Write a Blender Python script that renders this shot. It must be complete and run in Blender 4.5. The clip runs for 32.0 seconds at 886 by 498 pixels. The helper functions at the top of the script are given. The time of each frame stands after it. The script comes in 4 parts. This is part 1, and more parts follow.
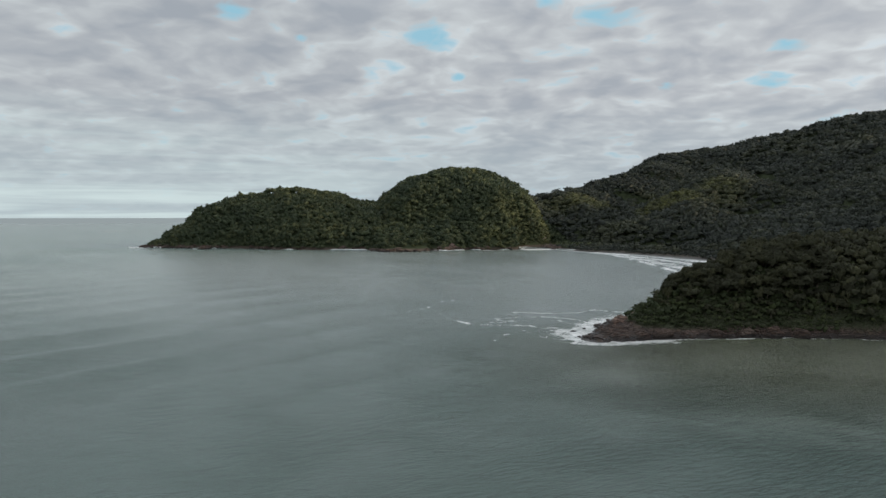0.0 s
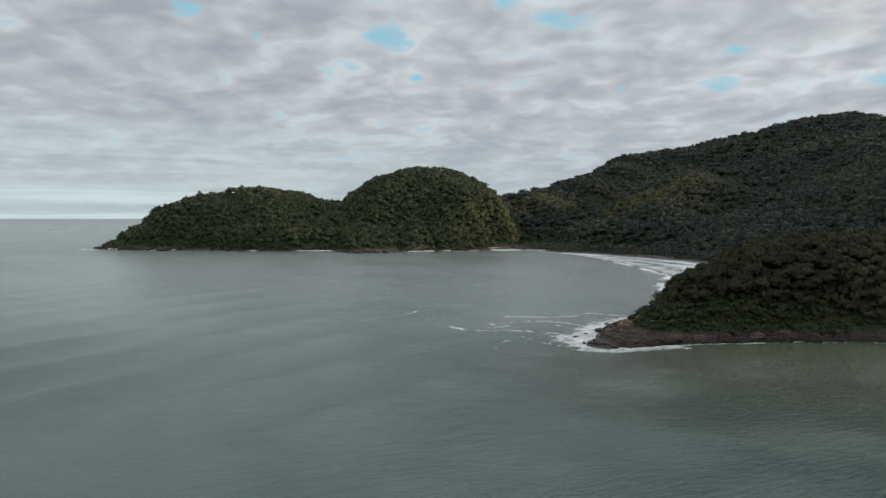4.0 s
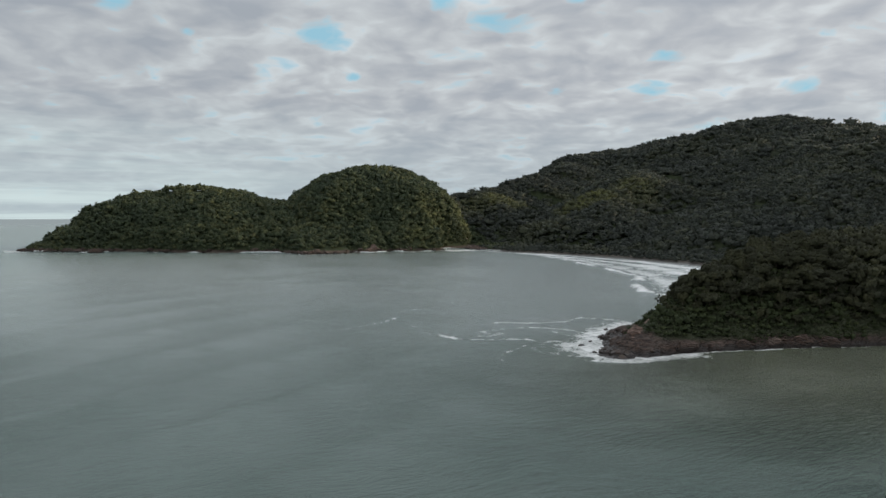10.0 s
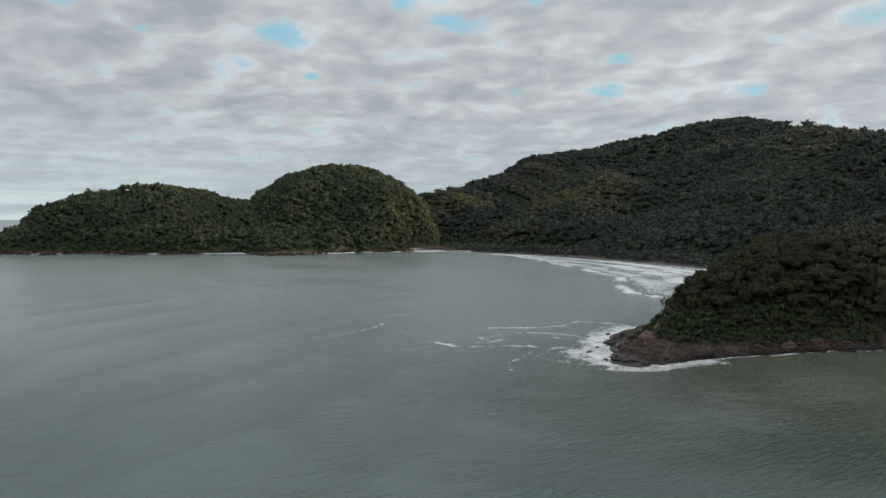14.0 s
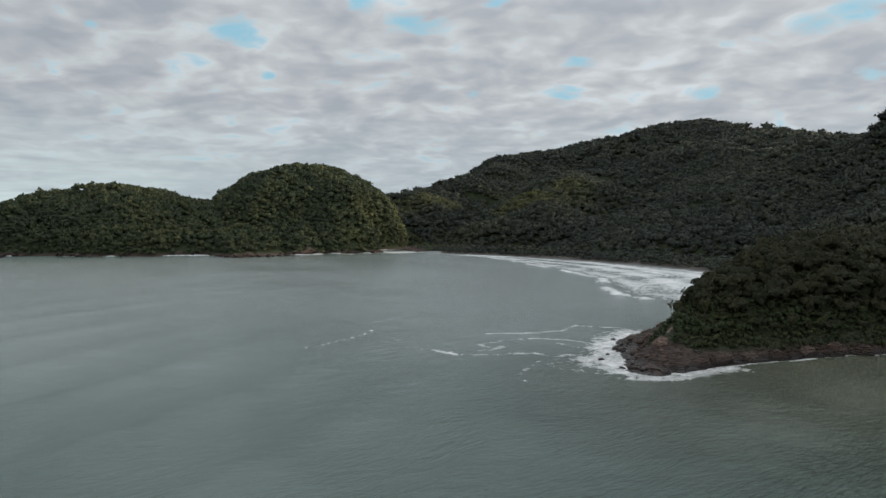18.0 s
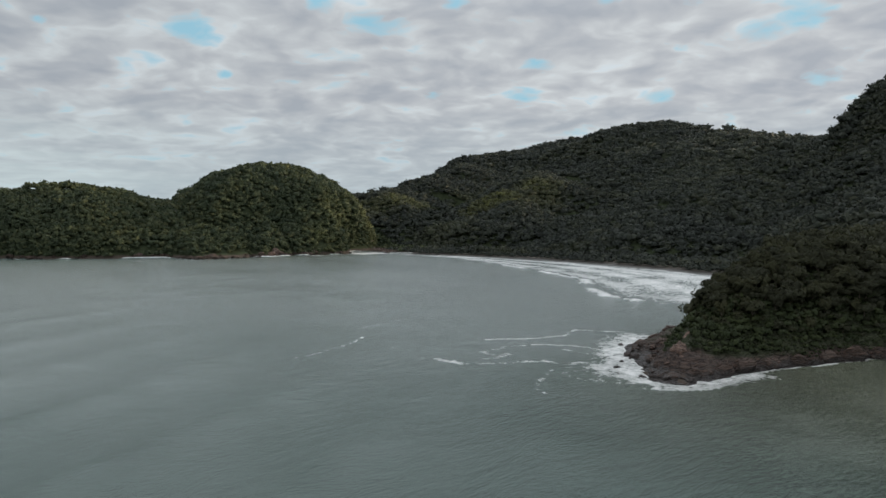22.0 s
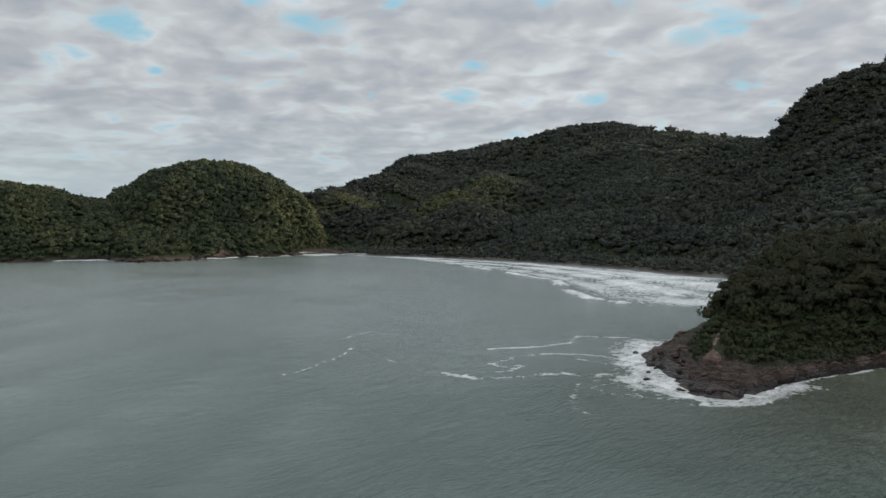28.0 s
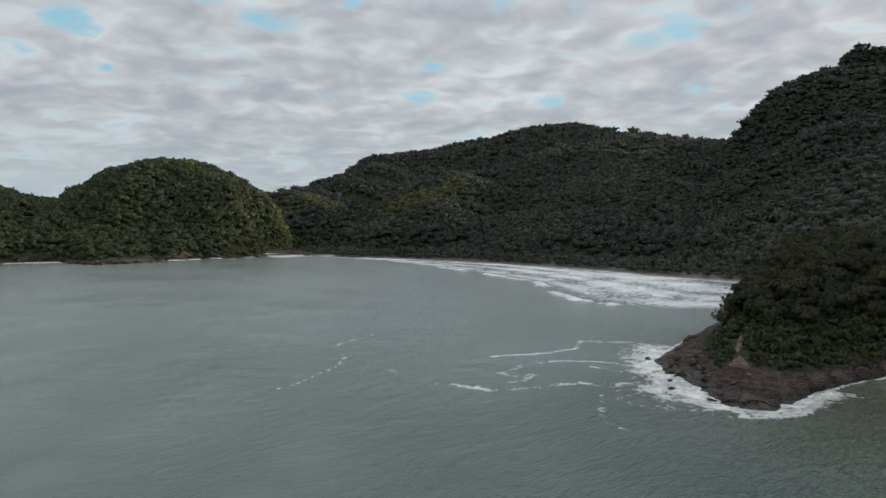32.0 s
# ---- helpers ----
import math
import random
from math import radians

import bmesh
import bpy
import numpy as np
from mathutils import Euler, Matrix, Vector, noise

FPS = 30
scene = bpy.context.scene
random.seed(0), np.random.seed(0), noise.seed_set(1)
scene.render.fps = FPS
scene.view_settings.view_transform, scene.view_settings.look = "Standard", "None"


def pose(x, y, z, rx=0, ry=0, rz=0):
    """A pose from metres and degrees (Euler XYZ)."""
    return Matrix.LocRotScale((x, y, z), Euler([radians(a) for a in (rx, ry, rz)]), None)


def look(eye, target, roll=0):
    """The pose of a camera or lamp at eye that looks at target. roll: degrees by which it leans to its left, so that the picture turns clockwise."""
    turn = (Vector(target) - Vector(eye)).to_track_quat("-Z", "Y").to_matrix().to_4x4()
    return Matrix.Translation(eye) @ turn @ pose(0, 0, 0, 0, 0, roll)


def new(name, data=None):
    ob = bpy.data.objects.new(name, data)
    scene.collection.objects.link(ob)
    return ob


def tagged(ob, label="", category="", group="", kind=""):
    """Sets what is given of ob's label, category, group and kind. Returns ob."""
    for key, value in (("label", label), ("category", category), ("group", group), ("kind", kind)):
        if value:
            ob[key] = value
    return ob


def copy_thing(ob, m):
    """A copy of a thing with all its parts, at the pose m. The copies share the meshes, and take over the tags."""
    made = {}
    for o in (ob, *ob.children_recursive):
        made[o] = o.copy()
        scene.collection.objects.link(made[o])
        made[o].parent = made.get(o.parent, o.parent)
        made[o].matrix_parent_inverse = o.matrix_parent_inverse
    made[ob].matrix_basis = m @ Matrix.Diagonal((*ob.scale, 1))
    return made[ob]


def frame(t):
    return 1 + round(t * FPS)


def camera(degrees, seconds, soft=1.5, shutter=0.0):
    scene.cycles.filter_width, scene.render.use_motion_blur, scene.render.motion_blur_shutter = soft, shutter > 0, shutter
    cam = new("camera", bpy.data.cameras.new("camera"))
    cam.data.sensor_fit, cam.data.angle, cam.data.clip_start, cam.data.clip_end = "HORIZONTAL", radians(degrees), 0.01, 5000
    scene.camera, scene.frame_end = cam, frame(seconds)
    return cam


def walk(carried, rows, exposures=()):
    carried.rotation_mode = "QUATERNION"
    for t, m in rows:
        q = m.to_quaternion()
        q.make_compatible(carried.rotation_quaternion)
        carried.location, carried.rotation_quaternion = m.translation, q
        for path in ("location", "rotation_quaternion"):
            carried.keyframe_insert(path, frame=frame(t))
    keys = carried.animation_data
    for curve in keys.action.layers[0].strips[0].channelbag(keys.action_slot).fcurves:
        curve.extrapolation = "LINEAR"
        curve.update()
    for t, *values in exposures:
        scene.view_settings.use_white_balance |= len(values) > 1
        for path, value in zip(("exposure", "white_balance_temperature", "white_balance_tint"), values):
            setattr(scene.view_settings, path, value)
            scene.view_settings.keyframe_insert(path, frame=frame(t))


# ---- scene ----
# A drone glides along the coast at about 50 m and turns slowly to its right.
cam = camera(64.56, 32.0)
ROWS = [
    (0.0, 0.0, 0.0, 50.0, -26.597, -2.736, -0.009),
    (2.0, -2.2, 12.19, 49.62, -28.263, -2.692, -0.011),
    (4.0, -4.01, 24.24, 49.26, -29.958, -2.677, -0.011),
    (6.0, -5.45, 36.18, 48.93, -31.66, -2.672, -0.009),
    (8.0, -6.56, 48.01, 48.61, -33.358, -2.667, -0.004),
    (10.0, -7.35, 59.74, 48.29, -35.043, -2.656, 0.002),
    (12.0, -7.85, 71.37, 47.98, -36.713, -2.636, 0.011),
    (14.0, -8.08, 82.9, 47.67, -38.368, -2.608, 0.022),
    (16.0, -8.05, 94.33, 47.35, -40.012, -2.575, 0.036),
    (18.0, -7.77, 105.66, 47.04, -41.648, -2.54, 0.05),
    (20.0, -7.26, 116.88, 46.72, -43.283, -2.507, 0.066),
    (22.0, -6.52, 127.98, 46.41, -44.923, -2.48, 0.083),
    (24.0, -5.56, 138.96, 46.1, -46.571, -2.46, 0.1),
    (26.0, -4.38, 149.78, 45.81, -48.23, -2.448, 0.116),
    (28.0, -2.98, 160.45, 45.53, -49.899, -2.438, 0.129),
    (30.0, -1.36, 170.93, 45.28, -51.575, -2.424, 0.14),
    (32.0, 0.49, 181.21, 45.07, -53.247, -2.392, 0.145),
]
walk(cam, [(t, pose(x, y, z, 90 + pitch, roll, yaw)) for t, x, y, z, yaw, pitch, roll in ROWS])

# ---- light: overcast sky with thin gaps, a low veiled sun over the mountain ----
SUN_TO = Vector((0.96, -0.28, 0.25)).normalized()
SUN_ELEV, SUN_ROT = math.asin(SUN_TO.z), math.atan2(SUN_TO.x, SUN_TO.y)


class Nodes:
    """Short hand for building node trees."""

    def __init__(self, tree):
        self.tree = tree
        tree.nodes.clear()

    def add(self, kind, inputs=(), **settings):
        node = self.tree.nodes.new(kind)
        for key, value in settings.items():
            setattr(node, key, value)
        for key, value in dict(inputs).items():
            if isinstance(value, bpy.types.NodeSocket):
                self.tree.links.new(value, node.inputs[key])
            else:
                node.inputs[key].default_value = value
        return node

    def math(self, op, a, b=0.0, clamp=False):
        return self.add("ShaderNodeMath", {0: a, 1: b}, operation=op, use_clamp=clamp).outputs[0]

    def noise(self, vector, scale, detail=3.0, rough=0.55, distortion=0.0):
        return self.add("ShaderNodeTexNoise", {"Vector": vector, "Scale": scale, "Detail": detail, "Roughness": rough, "Distortion": distortion}).outputs[0]

    def ramp(self, fac, stops):
        node = self.add("ShaderNodeValToRGB", {"Fac": fac})
        while len(node.color_ramp.elements) < len(stops):
            node.color_ramp.elements.new(0.5)
        for e, (p, c) in zip(node.color_ramp.elements, stops):
            e.position = p
            e.color = (*c, 1) if isinstance(c, tuple) else (c, c, c, 1)
        return node.outputs[0]

    def mix(self, fac, a, b, blend="MIX"):
        node = self.add("ShaderNodeMix", data_type="RGBA", blend_type=blend)
        for key, value in ((0, fac), (6, a), (7, b)):
            if isinstance(value, bpy.types.NodeSocket):
                self.tree.links.new(value, node.inputs[key])
            else:
                node.inputs[key].default_value = (*value, 1) if isinstance(value, tuple) else value
        return node.outputs[2]

    def place(self, vector, scale=(1, 1, 1), turn=0.0, move=(0, 0, 0)):
        return self.add("ShaderNodeMapping", {"Vector": vector, "Scale": scale, "Rotation": (0, 0, turn), "Location": move}).outputs[0]


# where the blue shows, as directions from the bay, and how wide
RIFTS = [(0.418, 0.876, 0.242, 0.03), (0.609, 0.748, 0.263, 0.037), (0.771, 0.614, 0.167, 0.023), (0.776, 0.595, 0.211, 0.019), (0.165, 0.949, 0.269, 0.021), (0.547, 0.788, 0.284, 0.024), (0.686, 0.707, 0.173, 0.011), (0.254, 0.937, 0.239, 0.011), (0.772, 0.598, 0.215, 0.011), (0.812, 0.508, 0.288, 0.024), (0.688, 0.666, 0.29, 0.021), (0.921, 0.301, 0.247, 0.029), (0.91, 0.343, 0.234, 0.023), (0.941, 0.29, 0.174, 0.024), (0.873, 0.46, 0.16, 0.02), (0.935, 0.235, 0.268, 0.025), (0.459, 0.867, 0.191, 0.01), (0.861, 0.421, 0.286, 0.024)]


def build_world():
    world = bpy.data.worlds.new("overcast_sky")
    scene.world = world
    world.use_nodes = True
    n = Nodes(world.node_tree)
    way = n.add("ShaderNodeTexCoord").outputs["Generated"]
    xyz = n.add("ShaderNodeSeparateXYZ", {0: way})
    x, y, z = xyz.outputs
    up = n.math("MAXIMUM", z, 0.0)
    # the cloud deck as a flat layer overhead: it flattens towards the horizon
    deep = n.math("ADD", up, 0.19)
    flat = n.add("ShaderNodeCombineXYZ", {0: n.math("DIVIDE", x, deep), 1: n.math("DIVIDE", y, deep), 2: 0.0}).outputs[0]
    rows = n.place(flat, turn=0.72)
    warp = n.add("ShaderNodeTexNoise", {"Vector": rows, "Scale": 2.2, "Detail": 3.0, "Roughness": 0.55}).outputs["Color"]
    bent = n.add("ShaderNodeVectorMath", {0: rows, 1: n.add("ShaderNodeVectorMath", {0: warp, "Scale": 0.30}, operation="SCALE").outputs[0]}, operation="ADD").outputs[0]
    big = n.noise(n.place(rows, (0.8, 1.1, 1)), 1.3, 2.0, 0.5)
    cells = n.place(bent, (1.0, 1.0, 1), move=(3.1, 1.7, 0))
    small = n.noise(cells, 4.6, 2.0, 0.42)
    tiny = n.noise(n.place(bent, move=(7.1, 4.7, 0)), 11.0, 3.0, 0.5)
    # each roll is lit on the side that faces the sun
    lit = n.noise(n.place(cells, move=(0.045, 0.045, 0)), 4.6, 2.0, 0.42)
    body = n.math("ADD", n.math("MULTIPLY", big, 0.30), n.math("ADD", n.math("MULTIPLY", small, 0.44), n.math("MULTIPLY", tiny, 0.26)))
    body = n.math("ADD", body, n.math("MULTIPLY", n.math("SUBTRACT", small, lit), 0.22))
    cloud = n.ramp(body, [(0.35, (0.590, 0.665, 0.715)), (0.39, (0.590, 0.640, 0.668)), (0.45, (0.515, 0.553, 0.582)), (0.52, (0.446, 0.480, 0.516)), (0.63, (0.365, 0.404, 0.452))])
    # rifts of blue where the deck is torn open
    tall = n.place(way, (1, 1, 1.9))
    rift = None
    for cx, cy, cz, size in RIFTS:
        d = n.add("ShaderNodeVectorMath", {0: tall, 1: (cx, cy, cz * 1.9)}, operation="DISTANCE").outputs["Value"]
        hole = n.ramp(n.math("DIVIDE", d, size * 1.55), [(0.0, 0.25), (1.0, 0.0)])
        rift = hole if rift is None else n.math("MAXIMUM", rift, hole)
    torn = n.math("SUBTRACT", n.math("ADD", n.math("MULTIPLY", small, 0.45), n.math("MULTIPLY", tiny, 0.55)), rift)
    gap = n.ramp(torn, [(0.20, 1.0), (0.30, 0.62), (0.41, 0.0)])
    blue = n.add("ShaderNodeTexSky", sky_type="NISHITA", sun_disc=False, sun_elevation=SUN_ELEV, sun_rotation=SUN_ROT).outputs[0]
    clear = n.mix(0.85, n.mix(1.0, blue, (0.10, 0.10, 0.10), "MULTIPLY"), (0.33, 0.60, 0.74))
    # the veiled sun brightens its side of the deck
    side = n.add("ShaderNodeVectorMath", {0: way, 1: SUN_TO}, operation="DOT_PRODUCT").outputs["Value"]
    gain = n.math("ADD", n.math("MULTIPLY", n.math("MAXIMUM", side, 0.0), 0.16), 0.97)
    cloud = n.add("ShaderNodeVectorMath", {0: cloud, "Scale": gain}, operation="SCALE").outputs[0]
    warm = n.math("MULTIPLY", n.math("MAXIMUM", side, 0.0), 0.35)
    cloud = n.mix(warm, cloud, n.mix(1.0, cloud, (1.06, 0.99, 0.96), "MULTIPLY"))
    sky = n.mix(gap, cloud, clear)
    # towards the open sea the deck thins to pale streaks above the horizon
    low = n.ramp(z, [(0.0, 1.0), (0.16, 0.0)])
    west = n.math("MULTIPLY", n.math("SUBTRACT", 0.55, x), 2.2, clamp=True)
    band = n.noise(n.place(way, (1.2, 1.2, 26)), 2.2, 4.0, 0.55, 0.5)
    pale = n.math("MULTIPLY", n.math("MULTIPLY", low, west), n.ramp(band, [(0.38, 0.2), (0.56, 1.0)]), clamp=True)
    sky = n.mix(n.math("MULTIPLY", low, 0.75), sky, (0.40, 0.485, 0.53))
    sky = n.mix(n.math("MULTIPLY", pale, 0.9), sky, (0.66, 0.78, 0.78))
    # a cloudy sky is brightest overhead
    top = n.math("ADD", n.math("MULTIPLY", n.math("MAXIMUM", n.math("SUBTRACT", z, 0.27), 0.0), 2.2), 1.0)
    sky = n.add("ShaderNodeVectorMath", {0: sky, "Scale": top}, operation="SCALE").outputs[0]
    # the far water under the horizon
    below = n.math("LESS_THAN", z, -0.0034)
    sky = n.mix(below, sky, (0.30, 0.345, 0.36))
    out = n.add("ShaderNodeBackground", {"Color": sky, "Strength": 1.0})
    n.add("ShaderNodeOutputWorld", {"Surface": out.outputs[0]})


build_world()
sun = new("sun", bpy.data.lights.new("sun", "SUN"))
sun.data.energy, sun.data.angle, sun.data.color = 5.0, radians(9), (1.0, 0.85, 0.62)
sun.matrix_world = look((0, 0, 900), Vector((0, 0, 900)) - SUN_TO)


# ---- materials ----
def material(name, rough=0.7, spec=0.3):
    m = bpy.data.materials.new(name)
    m.use_nodes = True
    n = Nodes(m.node_tree)
    shader = n.add("ShaderNodeBsdfPrincipled", {"Roughness": rough, "Specular IOR Level": spec})
    n.add("ShaderNodeOutputMaterial", {"Surface": shader.outputs[0]})
    m["shader"] = shader.name
    return m, n, shader


def link(n, a, node, key):
    n.tree.links.new(a, node.inputs[key])


def bump(n, shader, height, strength, distance):
    node = n.add("ShaderNodeBump", {"Height": height, "Strength": strength, "Distance": distance})
    link(n, node.outputs[0], shader, "Normal")
    return node


def position(n):
    return n.add("ShaderNodeNewGeometry").outputs["Position"]


def leaf_material(name, dark, mid, light, scale, fleck=0.7, rise=0.5, stand=(0.150, 0.152, 0.050)):
    """Foliage: a tone for each tree, stands of other species, flecks of light and dark leaves within a crown."""
    m, n, s = material(name, 0.62, 0.12)
    tone = n.add("ShaderNodeAttribute", attribute_name="tone").outputs["Fac"]
    pale = n.add("ShaderNodeAttribute", attribute_name="pale").outputs["Fac"]
    spot = n.add("ShaderNodeNewGeometry").outputs["Random Per Island"]
    who = n.add("ShaderNodeObjectInfo").outputs["Random"]
    p = position(n)
    patch = n.noise(p, scale, 3.0, 0.6)
    leaves = n.noise(p, fleck, 4.0, 0.65)
    mixed = n.math("ADD", n.math("ADD", n.math("MULTIPLY", tone, 0.50), n.math("MULTIPLY", spot, 0.20)), n.math("ADD", n.math("MULTIPLY", who, 0.12), n.math("MULTIPLY", n.math("SUBTRACT", patch, 0.5), 0.75)))
    mixed = n.math("ADD", mixed, n.math("MULTIPLY", n.math("SUBTRACT", leaves, 0.50), 0.6))
    colour = n.ramp(mixed, [(0.04, dark), (0.42, mid), (0.86, light)])
    colour = n.mix(n.math("MULTIPLY", pale, n.ramp(leaves, [(0.3, 0.35), (0.65, 1.0)])), colour, stand)
    link(n, colour, s, "Base Color")
    bump(n, s, leaves, 0.7, rise)
    thin = n.add("ShaderNodeBsdfTranslucent", {"Color": colour})
    blend = n.add("ShaderNodeMixShader", {0: 0.30, 1: s.outputs[0], 2: thin.outputs[0]})
    n.tree.links.new(blend.outputs[0], n.tree.nodes["Material Output"].inputs["Surface"])
    return m


# near and hill leaves: dark tones lifted in the colour to stand for haze
LEAF_NEAR = leaf_material("headland_leaves", (0.038, 0.039, 0.025), (0.052, 0.054, 0.031), (0.085, 0.084, 0.041), 0.06, 1.6, 0.25)
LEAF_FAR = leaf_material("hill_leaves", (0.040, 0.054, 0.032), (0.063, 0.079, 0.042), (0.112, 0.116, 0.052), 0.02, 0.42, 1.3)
# hill leaves again, cooler and darker: mountain haze and shade put into the colour
LEAF_MOUNTAIN_HAZE = leaf_material("mountain_leaves_haze", (0.034, 0.039, 0.034), (0.048, 0.055, 0.043), (0.078, 0.082, 0.052), 0.008, 0.36, 1.5)
LEAF_SHRUB = leaf_material("shrub_leaves", (0.031, 0.040, 0.018), (0.045, 0.056, 0.024), (0.076, 0.089, 0.036), 0.1, 2.2, 0.2)


def bark_material():
    m, n, s = material("bark", 0.85, 0.2)
    streak = n.noise(n.place(position(n), (3, 3, 0.6)), 2.0, 4.0, 0.6)
    link(n, n.ramp(streak, [(0.3, (0.07, 0.055, 0.04)), (0.7, (0.22, 0.19, 0.15))]), s, "Base Color")
    bump(n, s, streak, 0.5, 0.05)
    return m


BARK = bark_material()


def rock_material(name, wet, shade, overgrown=False):
    m, n, s = material(name, 0.6, 0.35)
    p = position(n)
    layers = n.noise(n.add("ShaderNodeMapping", {"Vector": p, "Scale": (0.22, 0.5, 1.5), "Rotation": (0.5, 0.25, 0.55)}).outputs[0], 1.3, 6.0, 0.64, 0.5)
    grain = n.noise(p, 3.5, 5.0, 0.62)
    stain = n.noise(p, 0.13, 4.0, 0.55)
    def c(r, g, b):
        return (r * shade, g * shade, b * shade)
    colour = n.ramp(layers, [(0.32, c(0.044, 0.030, 0.024)), (0.50, c(0.134, 0.082, 0.062)), (0.68, c(0.285, 0.178, 0.132))])
    colour = n.mix(n.ramp(stain, [(0.50, 0.0), (0.64, 0.6)]), colour, c(0.21, 0.150, 0.120))
    colour = n.mix(n.ramp(grain, [(0.40, 0.0), (0.75, 0.5)]), colour, c(0.05, 0.042, 0.038))
    crack = n.add("ShaderNodeTexVoronoi", {"Vector": n.add("ShaderNodeMapping", {"Vector": p, "Scale": (0.35, 0.6, 1.3), "Rotation": (0.5, 0.25, 0.55)}).outputs[0], "Scale": 0.55}, feature="DISTANCE_TO_EDGE").outputs[0]
    split = n.ramp(crack, [(0.0, 1.0), (0.10, 0.0)])
    colour = n.mix(n.math("MULTIPLY", split, 0.45), colour, c(0.03, 0.024, 0.020))
    # the splash zone stays wet and dark
    z = n.add("ShaderNodeSeparateXYZ", {0: p}).outputs[2]
    edge = n.math("ADD", z, n.math("MULTIPLY", n.math("SUBTRACT", layers, 0.5), wet * 2.5))
    damp = n.ramp(n.math("DIVIDE", edge, wet * 2.0), [(0.25, 1.0), (0.8, 0.0)])
    colour = n.mix(n.math("MULTIPLY", damp, 0.78), colour, (0.016, 0.013, 0.012))
    if overgrown:
        green = n.add("ShaderNodeAttribute", attribute_name="green").outputs["Fac"]
        moss = n.ramp(grain, [(0.3, (0.022, 0.027, 0.012)), (0.7, (0.050, 0.056, 0.024))])
        colour = n.mix(green, colour, moss)
    link(n, colour, s, "Base Color")
    link(n, n.ramp(damp, [(0.0, 0.85), (1.0, 0.38)]), s, "Roughness")
    high = n.math("ADD", n.math("MULTIPLY", layers, 1.2), n.math("ADD", n.math("MULTIPLY", grain, 0.3), n.math("MULTIPLY", split, -0.5)))
    bump(n, s, high, 1.0, 1.1)
    return m


ROCK = rock_material("headland_rock", 1.5, 0.62)
HEAD_GROUND = rock_material("headland_ground", 1.6, 0.41, True)
PALE_ROCK = rock_material("crag_rock", 1.2, 1.45)
SHORE_ROCK = rock_material("hill_shore_rock", 1.2, 0.5)
CLIFF_ROCK = rock_material("hill_cliff_rock", 1.0, 1.0)


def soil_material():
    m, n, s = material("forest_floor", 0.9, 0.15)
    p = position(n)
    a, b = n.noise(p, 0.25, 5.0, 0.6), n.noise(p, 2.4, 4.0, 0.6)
    # haze in the gaps between crowns is put into the lighter greens
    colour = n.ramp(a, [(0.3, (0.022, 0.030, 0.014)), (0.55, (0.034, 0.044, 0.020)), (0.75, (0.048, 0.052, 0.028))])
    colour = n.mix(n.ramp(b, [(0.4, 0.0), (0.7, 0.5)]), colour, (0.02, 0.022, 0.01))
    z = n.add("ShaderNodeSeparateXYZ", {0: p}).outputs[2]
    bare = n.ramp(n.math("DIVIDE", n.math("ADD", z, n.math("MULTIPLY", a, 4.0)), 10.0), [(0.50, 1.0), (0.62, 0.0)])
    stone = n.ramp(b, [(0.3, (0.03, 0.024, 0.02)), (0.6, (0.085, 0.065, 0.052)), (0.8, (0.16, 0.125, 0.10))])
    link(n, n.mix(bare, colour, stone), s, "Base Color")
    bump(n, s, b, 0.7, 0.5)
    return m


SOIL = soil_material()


def sand_material():
    m, n, s = material("beach_sand", 0.8, 0.3)
    p = position(n)
    z = n.add("ShaderNodeSeparateXYZ", {0: p}).outputs[2]
    drift = n.noise(p, 0.12, 4.0, 0.55)
    dry = n.ramp(n.math("ADD", n.math("MULTIPLY", z, 0.4), n.math("MULTIPLY", drift, 0.25)), [(0.25, 0.0), (0.85, 1.0)])
    link(n, n.mix(dry, (0.042, 0.038, 0.032), (0.11, 0.094, 0.074)), s, "Base Color")
    link(n, n.ramp(dry, [(0.0, 0.35), (0.6, 0.85)]), s, "Roughness")
    bump(n, s, n.noise(p, 3.0, 4.0, 0.6), 0.3, 0.1)
    return m


SAND = sand_material()


